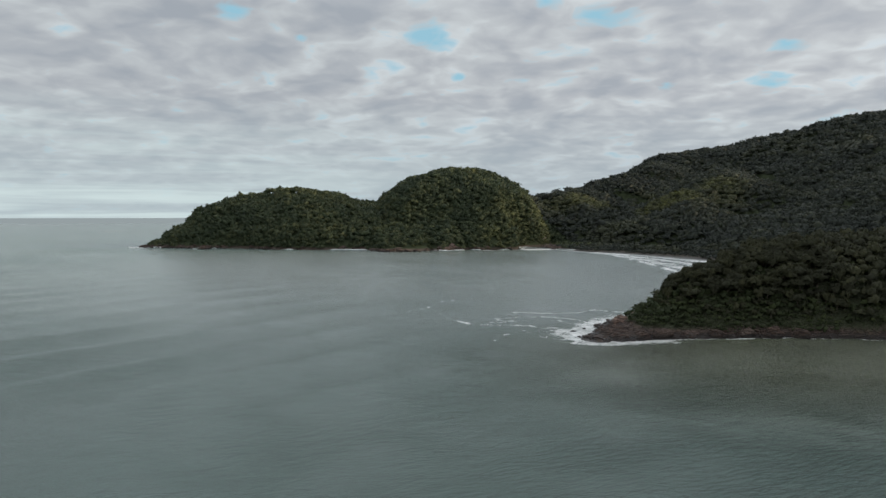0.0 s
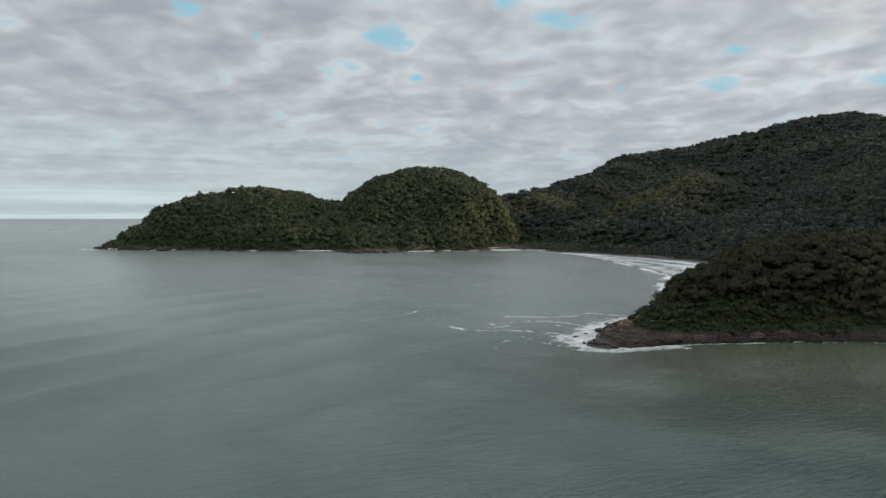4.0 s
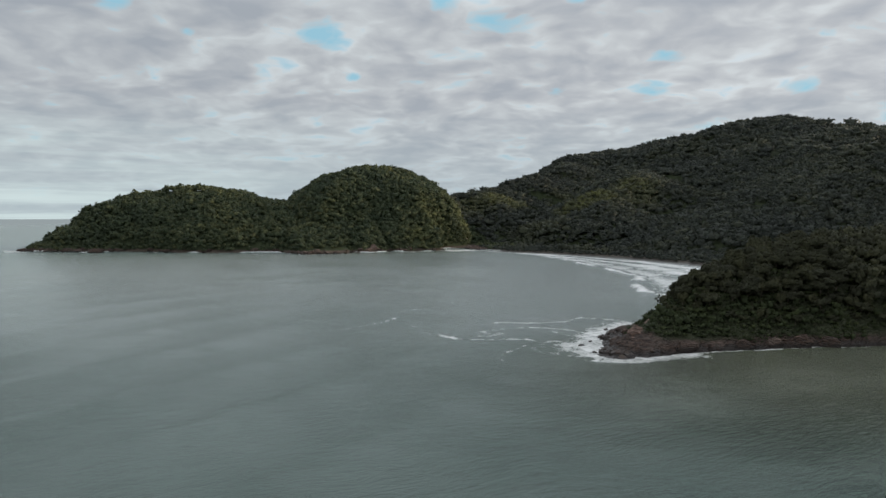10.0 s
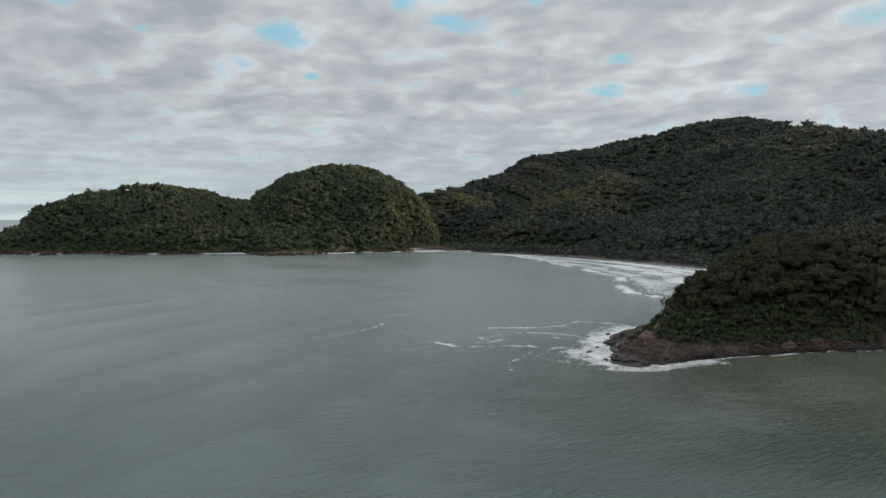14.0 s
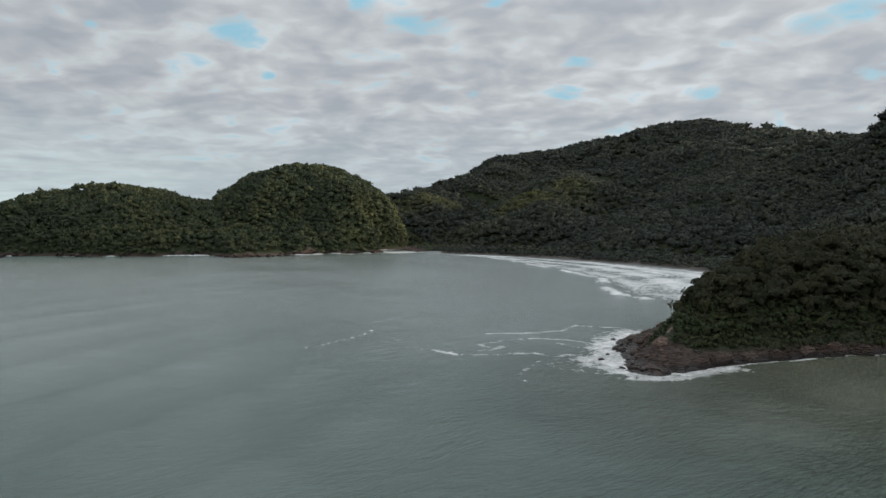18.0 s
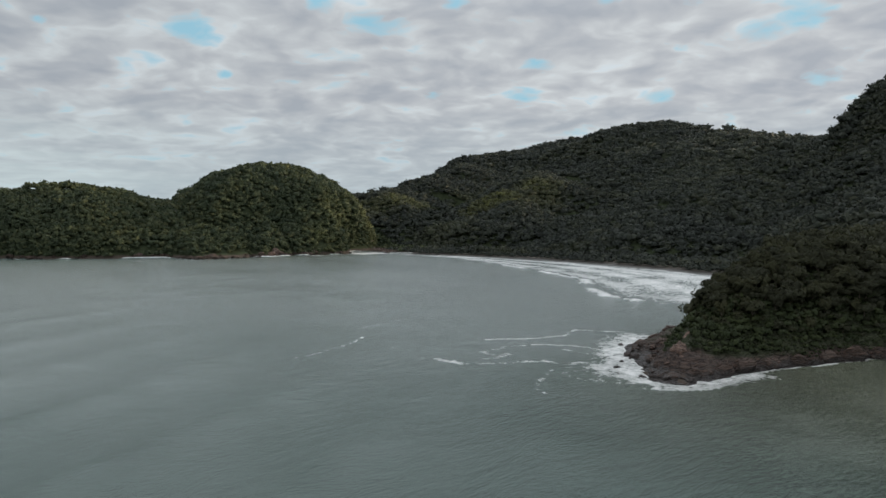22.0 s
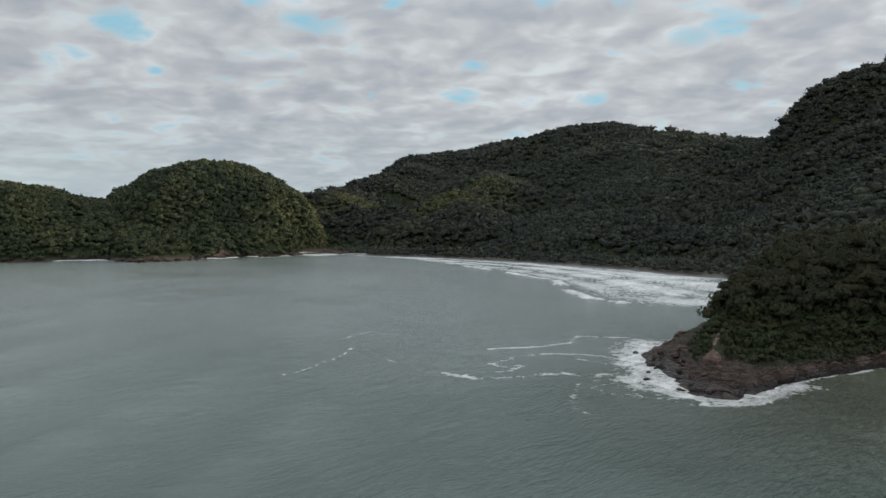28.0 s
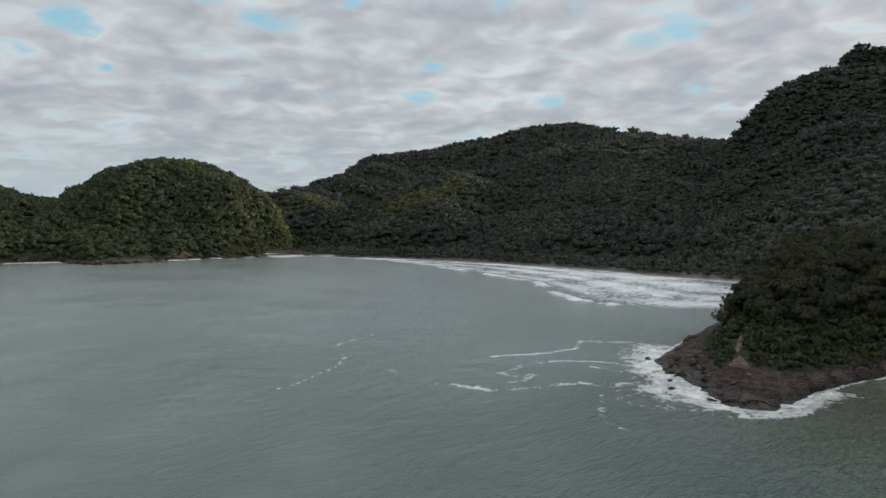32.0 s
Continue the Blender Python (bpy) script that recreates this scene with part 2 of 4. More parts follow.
def sea_material():
    m, n, s = material("sea_water", 0.16, 0.8)
    p = position(n)
    s.inputs["IOR"].default_value = 1.33
    silt = n.noise(n.place(p, (1, 0.6, 1), 0.5), 0.012, 4.0, 0.55, 0.6)
    cover = n.add("ShaderNodeAttribute", attribute_name="foam").outputs["Fac"]
    shoal_reflection = n.add("ShaderNodeAttribute", attribute_name="shoal_reflection").outputs["Fac"]
    water = n.mix(n.ramp(silt, [(0.35, 0.0), (0.65, 1.0)]), (0.072, 0.109, 0.094), (0.098, 0.132, 0.117))
    silt_haze = n.add("ShaderNodeAttribute", attribute_name="silt_haze").outputs["Fac"]
    # this pale grey stands for silt, haze and reflected sky
    water = n.mix(silt_haze, water, (0.176, 0.204, 0.192))
    # olive tint: shoal water with the headland's dark reflection put into the colour
    water = n.mix(shoal_reflection, water, (0.072, 0.077, 0.043))
    # lacy foam: torn by noise at three sizes
    tear = n.noise(n.place(p, (1, 1, 0.2), 0.3), 0.30, 6.0, 0.66, 0.8)
    cell = n.add("ShaderNodeTexVoronoi", {"Vector": n.place(p, (1, 1, 0.2)), "Scale": 0.55}, feature="DISTANCE_TO_EDGE").outputs[0]
    lace = n.math("SUBTRACT", n.math("MULTIPLY", n.math("SUBTRACT", tear, 0.5), 2.1), n.math("MULTIPLY", n.math("MINIMUM", cell, 0.4), 0.8))
    mask = n.ramp(n.math("ADD", cover, lace), [(0.26, 0.0), (0.50, 0.38), (1.0, 1.0)])
    mask = n.math("MULTIPLY", mask, n.ramp(cover, [(0.02, 0.0), (0.16, 1.0)]))
    link(n, n.mix(mask, water, (0.78, 0.77, 0.75)), s, "Base Color")
    # wind slicks: smooth and rippled patches
    slick = n.noise(n.place(p, (1, 0.5, 1), 0.9), 0.010, 4.0, 0.6, 0.8)
    calm = n.ramp(slick, [(0.36, 0.50), (0.60, 1.0)])
    link(n, n.math("ADD", n.math("MULTIPLY", mask, 0.35), n.math("ADD", n.math("MULTIPLY", calm, 0.06), 0.15)), s, "Roughness")
    wave1 = n.noise(n.place(p, (0.55, 1.2, 1), 0.6), 0.22, 4.0, 0.6, 0.3)
    wave2 = n.noise(n.place(p, (0.6, 1.3, 1), 0.35), 1.1, 5.0, 0.68, 0.2)
    lines = n.noise(n.place(p, (0.45, 1.5, 1), -0.48), 0.55, 4.0, 0.6, 0.4)
    shelter = n.add("ShaderNodeAttribute", attribute_name="ripple").outputs["Fac"]
    still = n.math("MULTIPLY", calm, n.math("SUBTRACT", 1.0, n.math("MULTIPLY", silt_haze, 0.6)))
    high = n.math("MULTIPLY", n.math("ADD", n.math("ADD", n.math("MULTIPLY", wave1, 0.75), n.math("MULTIPLY", lines, shelter)), n.math("MULTIPLY", wave2, 0.42)), still)
    bump(n, s, high, 1.0, 1.7)
    return m


SEA = sea_material()


# ---- plan of the land ----
# ridges of the land: crest points (x, y, height, half width of the flank), and how round the flank is
RIDGES = [
    ("west hill", 2.0, 1.0, [(80, 1193, 1, 14), (96, 1196, 1, 30), (124, 1200, 9, 76), (156, 1206, 28, 112), (198, 1216, 62, 154), (246, 1224, 79, 202), (318, 1222, 91, 250), (366, 1222, 87, 280), (420, 1226, 70, 310), (470, 1236, 50, 320)]),
    ("round hill", 2.1, 1.0, [(440, 1195, 46, 320), (498, 1180, 70, 305), (536, 1172, 95, 298), (562, 1168, 115, 296), (600, 1163, 132, 294), (640, 1150, 130, 258), (668, 1105, 112, 122), (654, 1040, 94, 56), (636, 975, 72, 38)]),
    ("round shoulder", 2.3, 1.0, [(540, 1080, 112, 190), (590, 1020, 98, 128), (620, 990, 86, 76), (632, 984, 74, 36)]),
    ("saddle", 1.7, 0.5, [(660, 1200, 64, 220), (740, 1200, 72, 230), (840, 1180, 90, 270), (960, 1190, 101, 300)]),
    ("back ridge", 1.3, 0.4, [(900, 1180, 96, 330), (1030, 1225, 128, 420), (1163, 1255, 160, 540), (1270, 1340, 176, 620), (1369, 1417, 204, 700), (1600, 1440, 236, 800), (1740, 1420, 266, 800), (1888, 1404, 294, 850), (1880, 1280, 274, 850), (1890, 1174, 322, 850), (1850, 1090, 312, 850), (1760, 950, 277, 850), (1640, 760, 230, 850), (1542, 600, 201, 800), (1450, 520, 188, 720)]),
    ("spur", 1.5, 1.0, [(1160, 1010, 134, 260), (1053, 942, 119, 250), (971, 930, 92, 220), (877, 843, 60, 200)]),
    ("low spur", 1.5, 1.0, [(1300, 700, 150, 420), (1050, 640, 88, 380), (850, 560, 36, 220)]),
    ("dome", 2.2, 1.0, [(1400, 300, 285, 250), (1420, 385, 298, 250), (1500, 400, 280, 240)]),
    # past the peak, an unseen range added to shade the near headland
    ("peak and sun-blocking range", 1.6, 1.0, [(1912, 396, 438, 230), (1960, 300, 432, 300), (1900, 0, 500, 480), (1720, -300, 545, 540), (1480, -560, 520, 500), (1150, -850, 470, 480)]),
    ("isthmus", 1.5, 1.0, [(420, 200, 26, 84), (560, 190, 42, 130), (800, 190, 100, 250), (1150, 240, 190, 380)]),
    ("beach", 1.0, 1.0, [(706, 955, 2.4, 30), (672, 880, 2.4, 45), (645, 800, 2.4, 45), (662, 680, 2.4, 45), (655, 570, 2.4, 45), (636, 490, 2.4, 45), (615, 430, 2.4, 45), (585, 350, 2.4, 45), (560, 280, 2.4, 40)]),
    ("near headland", 1.9, 0.66, [(182, 225, 0.8, 9), (196, 228, 5, 16), (218, 231, 11, 24), (245, 229, 23, 33), (280, 226, 32, 46), (310, 219, 36, 56), (345, 204, 36, 76), (430, 190, 32, 84)]),
    ("slab rocks", 1.3, 1.0, [(192, 235, 0.3, 5), (206, 243, 1.5, 9), (221, 249, 4.5, 11), (240, 250, 6.5, 12), (262, 251, 8.5, 12)]),
]


def ridge_height(x, y, pts, p, back, cap=260.0):
    """Height of one ridge, how far down its flank a place lies (0 crest, 1 foot), and how far along the crest."""
    best, down, along, run = np.full(x.shape, -60.0), np.ones(x.shape), np.zeros(x.shape), 0.0
    for (ax, ay, az, aw), (bx, by, bz, bw) in zip(pts, pts[1:]):
        l2 = (bx - ax) ** 2 + (by - ay) ** 2
        s = np.clip(((x - ax) * (bx - ax) + (y - ay) * (by - ay)) / l2, 0, 1)
        d = np.hypot(x - ax - s * (bx - ax), y - ay - s * (by - ay))
        z, w = az + s * (bz - az), aw + s * (bw - aw)
        over = np.abs(((x - ax) * (bx - ax) + (y - ay) * (by - ay)) / l2 - s) * np.sqrt(l2)
        w = w * (1 - 0.62 * np.clip(over / cap, 0, 1))
        w = np.where((bx - ax) * (y - ay) - (by - ay) * (x - ax) > 0, w * back, w)
        u = d / w
        h = np.where(u < 1, z * (1 - u ** p), -(u - 1) * p * z)
        more = h > best
        best, down, along = np.where(more, h, best), np.where(more, u, down), np.where(more, run + s * math.sqrt(l2), along)
        run += math.sqrt(l2)
    return best, down, along


def land_and_flank(x, y):
    x, y = np.asarray(x, float), np.asarray(y, float)
    all_ = [ridge_height(x, y, pts, p, back, 75.0 if name.endswith(" hill") else 260.0) for name, p, back, pts in RIDGES]
    hs = [a[0] for a in all_]
    m = np.max(hs, axis=0)
    top = np.argmax(hs, axis=0)[None]
    down = np.take_along_axis(np.array([a[1] for a in all_]), top, 0)[0]
    along = np.take_along_axis(np.array([a[2] for a in all_]), top, 0)[0]
    k = np.clip(np.abs(m) * 0.06, 0.6, 9.0)
    out = m + k * np.log(sum(np.exp(np.clip((h - m) / k, -30, 0)) for h in hs)) - k * 0.2
    return np.maximum(out, -8), down, along


def land(x, y):
    return land_and_flank(x, y)[0]


def soft(a, b, v):
    u = np.clip((v - a) / (b - a), 0, 1)
    return u * u * (3 - 2 * u)


def value_noise(x, y, seed):
    table = np.random.RandomState(seed).rand(256, 256)
    xi, yi = np.floor(x).astype(int), np.floor(y).astype(int)
    fx, fy = x - xi, y - yi
    fx, fy = fx * fx * (3 - 2 * fx), fy * fy * (3 - 2 * fy)
    a, b = table[xi % 256, yi % 256], table[(xi + 1) % 256, yi % 256]
    c, d = table[xi % 256, (yi + 1) % 256], table[(xi + 1) % 256, (yi + 1) % 256]
    return a * (1 - fx) * (1 - fy) + b * fx * (1 - fy) + c * (1 - fx) * fy + d * fx * fy


def fbm(x, y, size, octaves=4, seed=0):
    out, amp, total = 0.0, 1.0, 0.0
    for k in range(octaves):
        out = out + amp * value_noise(x / size + 17.3 * k, y / size + 9.1 * k, seed + k)
        total, amp, size = total + amp, amp * 0.52, size * 0.5
    return out / total


def ground_height(x, y):
    """The land with gullies and bumps, and ledges of rock at the near headland."""
    z, down, along = land_and_flank(x, y)
    grow = np.clip(z / 60, 0, 1)
    # spurs and gullies run down the flanks, wide ones on the mountain, narrow ones on the sea hills
    inland = soft(690, 800, np.asarray(x, float))
    flank = soft(0.04, 0.34, down) * soft(1.0, 0.8, down)
    bend = 90 * (fbm(x, y, 210, 2, 6) - 0.5)
    wide = fbm(along + bend, down * 60, 135, 3, 9) - 0.5
    narrow = fbm(along + bend * 0.4, down * 25, 46, 3, 13) - 0.5
    z = z + flank * soft(12, 70, z) * (inland * (62 * wide + 14 * narrow) + (1 - inland) * 20 * narrow)
    z = z + grow * 9 * (fbm(x, y, 90, 4, 3) - 0.5)
    near = np.clip(1 - np.hypot(x - 205, y - 232) / 110, 0, 1) ** 0.5 * (z > -6)
    u, v = x * 0.83 + y * 0.55, -x * 0.55 + y * 0.83
    ledge = fbm(u * 0.5, v * 1.6, 11, 4, 21)
    rugged = ((ledge - 0.5) * 3.4 + (fbm(x, y, 2.6, 4, 33) - 0.5) * 1.3) * np.clip((12 - z) / 6, 0.2, 1) * np.clip((z + 2.5) / 4, 0.35, 1)
    rough = z + near * rugged
    # beds of rock dip towards the sea and break off in steps
    bed = (rough + 0.22 * u - 0.10 * v + 3.0 * (fbm(u, v, 17, 3, 23) - 0.5)) / 1.7
    rest = bed % 1.0
    return rough + near * 1.7 * 0.9 * (soft(0.15, 0.95, rest) - rest) * np.clip((13 - z) / 6, 0, 1) * np.clip((z + 1.5) / 3, 0, 1)


# ---- mesh helpers ----
def mesh_object(name, verts, faces, mat, parent=None, smooth=True, attributes=()):
    me = bpy.data.meshes.new(name)
    verts, faces = np.asarray(verts, np.float32), np.asarray(faces, np.int32)
    me.vertices.add(len(verts))
    me.vertices.foreach_set("co", verts.ravel())
    k = faces.shape[1]
    me.loops.add(faces.size)
    me.loops.foreach_set("vertex_index", faces.ravel())
    me.polygons.add(len(faces))
    me.polygons.foreach_set("loop_start", np.arange(0, faces.size, k, dtype=np.int32))
    me.polygons.foreach_set("use_smooth", np.full(len(faces), smooth))
    me.update(calc_edges=True)
    for key, values in dict(attributes).items():
        a = me.attributes.new(key, "FLOAT", "POINT")
        a.data.foreach_set("value", np.asarray(values, np.float32))
    me.materials.append(mat)
    ob = new(name, me)
    if parent:
        ob.parent = parent
    return ob


def grid_faces(rows, cols, keep=None):
    i = np.arange(rows * cols).reshape(rows, cols)
    f = np.stack([i[:-1, :-1], i[:-1, 1:], i[1:, 1:], i[1:, :-1]], -1).reshape(-1, 4)
    return f if keep is None else f[keep.reshape(-1)[f].any(1)]


def height_sheet(name, xs, ys, keep_out, mat):
    x, y = np.meshgrid(xs, ys)
    z = ground_height(x, y)
    keep = z > -4
    if keep_out:
        x0, x1, y0, y1 = keep_out
        keep &= ~((x > x0) & (x < x1) & (y > y0) & (y < y1))
    f = grid_faces(len(ys), len(xs), keep)
    used, f2 = np.unique(f, return_inverse=True)
    verts = np.stack([x, y, z], -1).reshape(-1, 3)[used]
    green = soft(3.0, 5.0, verts[:, 2] + 2.5 * (fbm(verts[:, 0], verts[:, 1], 9, 3, 29) - 0.5)) * soft(197, 202, verts[:, 0] + 5 * (fbm(verts[:, 0], verts[:, 1], 7, 3, 28) - 0.5))
    return mesh_object(name, verts, f2.reshape(-1, 4), mat, attributes={"green": green})


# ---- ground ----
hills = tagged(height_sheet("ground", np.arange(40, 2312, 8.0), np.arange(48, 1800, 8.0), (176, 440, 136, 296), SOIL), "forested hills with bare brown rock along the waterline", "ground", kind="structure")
head = tagged(height_sheet("ground_headland", np.concatenate([np.arange(160, 172, 1.0), np.arange(172, 275, 0.55), np.arange(275, 449.5, 1.6)]), np.concatenate([np.arange(128, 180, 1.6), np.arange(180, 268, 0.55), np.arange(268, 305, 1.6)]), None, HEAD_GROUND), "dark brown layered rock of a low wooded headland", "ground", kind="structure")


# out of view: added so that the low sun misses the near headland
back = tagged(height_sheet("ground_south", np.arange(600, 2312, 16.0), np.arange(-1408, 49, 16.0), None, SOIL), "unseen mountain range added to shade the headland from the sun", "ground", kind="structure")


# ---- beach ----
BEACH = np.array([(706, 955), (672, 880), (645, 800), (662, 680), (655, 570), (636, 490), (615, 430), (585, 350), (560, 280)], float)
SURF = np.array([(640, 905), (600, 825), (590, 725), (538, 598), (482, 493), (436, 423), (356, 350), (338, 310), (352, 280)], float)


def beach_x(y, line):
    return np.interp(y, line[::-1, 1], line[::-1, 0])


def build_beach():
    ys, across = np.arange(278, 955, 4.0), np.linspace(-52, 16, 18)
    y, a = np.meshgrid(ys, across)
    x = beach_x(y, BEACH) + a
    z = np.maximum(ground_height(x, y), np.clip(2.1 + a * 0.055, -0.8, 2.4)) + 0.12 + 0.25 * (fbm(x, y, 14, 3, 8) - 0.5)
    ob = mesh_object("beach", np.stack([x, y, z], -1).reshape(-1, 3), grid_faces(len(across), len(ys)), SAND)
    tagged(ob, "narrow strip of damp brown sand below the forest", "beach", kind="structure")


build_beach()


# ---- sea ----
STREAKS = [
    (1.1, [(194, 306), (206, 297), (223, 290), (237, 294), (240, 288), (247, 279)]),
    (1.2, [(156, 292), (155, 282), (165, 274), (178, 266), (178, 262), (184, 256)]),
    (0.9, [(175, 292), (181, 291), (188, 292), (198, 286), (207, 274), (208, 264)]),
    (0.9, [(175, 292), (174, 286), (178, 283), (171, 281), (166, 283)]),
    (0.8, [(168, 254), (156, 250), (146, 245), (142, 237)]),
    (0.6, [(118, 327), (128, 327), (145, 335), (156, 339), (165, 344)]),
    (0.5, [(175, 360), (186, 364), (199, 367), (212, 371), (232, 380)]),
    (0.45, [(158, 326), (158, 311), (153, 298), (156, 292)]),
    (0.7, [(165, 248), (163, 240)]),
    (0.8, [(197, 273), (196, 263), (200, 259)]),
]
BREAKERS = [(3.0, [(350, 331), (359, 354), (376, 372)]), (3.2, [(380, 378), (410, 402), (439, 425)]), (2.6, [(446, 436), (466, 466), (483, 498)]), (2.4, [(500, 526), (528, 578), (550, 620)]), (2.4, [(398, 318), (420, 352), (455, 400)]), (2.2, [(470, 330), (492, 380), (520, 430), (548, 500)]), (2.4, [(430, 340), (462, 384), (500, 440)])]
TIP = [(240, 268), (226, 264), (210, 259), (196, 250), (184, 240), (178, 231), (178, 222), (186, 213), (204, 208)]


def line_distance(x, y, pts):
    best = np.full(x.shape, 1e9)
    for (ax, ay), (bx, by) in zip(pts, pts[1:]):
        s = np.clip(((x - ax) * (bx - ax) + (y - ay) * (by - ay)) / ((bx - ax) ** 2 + (by - ay) ** 2), 0, 1)
        best = np.minimum(best, np.hypot(x - ax - s * (bx - ax), y - ay - s * (by - ay)))
    return best


def build_sea():
    def axis(spans, step, end):
        mid = [v for lo, hi, fine in spans for v in np.arange(lo, hi, fine)]
        out, d, v = [], step, spans[-1][1]
        while v < end:
            out.append(v)
            v, d = v + d, d * 1.16
        neg, d, v = [], step, spans[0][0] - step
        while v > -end:
            neg.append(v)
            v, d = v - d, d * 1.16
        return np.array([-end] + neg[::-1] + mid + out + [end])

    xs, ys = axis([(-110, 100, 3.0), (100, 262, 0.75), (262, 650, 2.7)], 3.5, 4900.0), axis([(90, 188, 2.6), (188, 372, 0.78), (372, 720, 3.0)], 3.5, 4900.0)
    x, y = np.meshgrid(xs, ys)
    ground = land(x, y)
    far = np.hypot(x, y - 90)
    damp = np.clip(1 - far / 1400, 0, 1)
    warp = 30 * (fbm(x, y, 160, 3, 40) - 0.5)
    u = x * 0.94 + y * 0.34
    roll = 2.5 * (0.5 + 0.5 * np.sin((0.88 * y - 0.47 * x + warp) / 6.6)) ** 2 * soft(190, 20, x) * soft(0.22, 0.60, fbm(x, y, 150, 2, 44)) * np.clip(1 - far / 1100, 0, 1)
    swell = roll + 0.26 * np.sin((u + warp) / 6.2) * fbm(x, y, 90, 2, 44) * np.clip(1 - far / 700, 0, 1) + 0.10 * np.clip(1 - far / 450, 0, 1) * np.sin((x * 0.75 + y * 0.66 + warp * 0.7) / 2.9) + 0.5 * (fbm(x * 0.6 + y * 0.3, y, 11, 3, 47) - 0.5)
    z = swell * damp * np.where(ground > -3, 0.5, 1.0)
    foam = np.zeros_like(x)
    # surf between the outer breakers and the sand
    bx, fx = beach_x(y, BEACH), beach_x(y, SURF)
    inside = (y > 272) & (y < 935) & (x < bx + 30)
    v = np.where(inside, (bx - 36 - x) / np.maximum(bx - 36 - fx, 6), 9)
    rows_ = 0.5 + 0.5 * np.sin(v * 21 + 4 * fbm(x, y, 60, 3, 50))
    surf = soft(1.04, 0.86, v) * (0.44 + 0.46 * rows_ * soft(1.2, 0.3, v) + 0.85 * (fbm(x, y, 24, 3, 52) - 0.5)) * soft(-0.6, 0.0, v)
    surf = np.where(v < 8, surf + 0.25 * np.exp(-((v - 0.06) / 0.06) ** 2), 0)
    foam = np.maximum(foam, np.clip(surf, 0, 1))
    z = z + np.where(v < 1.3, 0.22 * rows_ * soft(1.25, 0.7, v), 0)
    for width, pts in BREAKERS:
        d = line_distance(x + 9 * (fbm(x, y, 17, 3, 53) - 0.5), y + 9 * (fbm(x, y, 17, 3, 54) - 0.5), pts)
        lump = soft(0.26, 0.55, fbm(x, y, 17, 2, 55)) * (0.35 + 1.1 * fbm(x, y, 6, 3, 56))
        z = z + 1.2 * np.exp(-(d / width) ** 2) * lump
        foam = np.maximum(foam, 1.15 * np.exp(-(d / (width * 1.6)) ** 2) * lump)
    # white water round the near headland, wide off its tip and thin along its flank
    ring = np.clip(1 + ground / np.where(y < 222, 1.7 + 1.2 * soft(212, 228, x), np.clip(2.6 - (x - 190) * 0.03, 1.4, 2.6)), 0, 1)
    nearby = (x < 300) & (y < 300) & (y > 130)
    reach = line_distance(x + 4 * (fbm(x, y, 8, 3, 58) - 0.5), y + 4 * (fbm(x, y, 8, 3, 61) - 0.5), TIP)
    tip = np.exp(-(reach / np.where(y > 232, 8.0, 5.5)) ** 2) * (0.45 + 0.85 * fbm(x, y, 6, 3, 63))
    wash = np.where(nearby, np.maximum(ring * (0.60 + 0.55 * fbm(x, y, 9, 3, 57)), tip * 0.95), 0)
    wash = np.where(nearby & (ground > -1.2), np.maximum(wash, 0.75), wash)
    wash = wash * np.where((x > 226) & (y < 215), 0.45 + 1.3 * (fbm(x, y, 12, 3, 59) - 0.22), 1)
    foam = np.maximum(foam, wash)
    z = z + np.where(nearby, 0.5 * wash * (fbm(x, y, 5, 2, 60) - 0.3), 0)
    # drifting trails of foam
    for width, pts in STREAKS:
        d = line_distance(x + 5 * (fbm(x, y, 14, 3, 62) - 0.5), y + 5 * (fbm(x, y, 14, 3, 64) - 0.5), pts)
        foam = np.maximum(foam, min(1.0, width) * np.exp(-(d / (width * 1.35)) ** 2) * (0.22 + 0.85 * fbm(x, y, 12, 3, 66)))
    # a thin white line under the far hills
    coast = (y > 840) & (x < 720) & (ground > -3.0) & (ground < 1)
    foam = np.maximum(foam, np.where(coast, 0.75 * (fbm(x, y, 30, 2, 70) > 0.46), 0))
    # where that tint lies: round the headland, fainter below the round hill
    shoal_reflection = soft(128, 30, np.hypot((x - 245) / 1.3, y - 166)) * 0.9
    shoal_reflection = np.maximum(shoal_reflection, 0.6 * soft(90, 0, np.abs(y - 890)) * soft(350, 480, x) * soft(700, 600, x))
    # stirred-up silt, with haze and sheen put into its colour, makes the bay pale
    silt_haze = soft(520, 165, np.hypot(x - 330, (y - 590) * 0.9) + 180 * (fbm(x, y, 150, 3, 72) - 0.5))
    ripple = (0.12 + 2.2 * soft(175, 60, np.hypot((x - 228) / 1.2, y - 140))) * soft(0.15, 0.75, fbm(x, y, 28, 3, 74)) * 1.15
    # a breath of wind darkens the water below the round hill
    ripple = ripple + 2.4 * soft(150, 40, np.hypot((x - 235) / 0.75, (y - 560) * 0.75)) * soft(0.45, 0.75, fbm(x * 0.6, y * 1.3, 40, 3, 76))
    f = grid_faces(len(ys), len(xs))
    ob = mesh_object("water", np.stack([x, y, z], -1).reshape(-1, 3), f, SEA, attributes={"foam": foam.ravel(), "shoal_reflection": shoal_reflection.ravel(), "silt_haze": silt_haze.ravel(), "ripple": ripple.ravel()})
    tagged(ob, "grey-green sea with foam trails and surf", "sea", kind="structure")


build_sea()


# ---- woods ----
def ico(level):
    bm = bmesh.new()
    bmesh.ops.create_icosphere(bm, subdivisions=level, radius=1)
    v = np.array([q.co[:] for q in bm.verts])
    f = np.array([[q.index for q in t.verts] for t in bm.faces])
    bm.free()
    return v, f


ICO = {1: ico(1), 2: ico(2), 3: ico(3)}


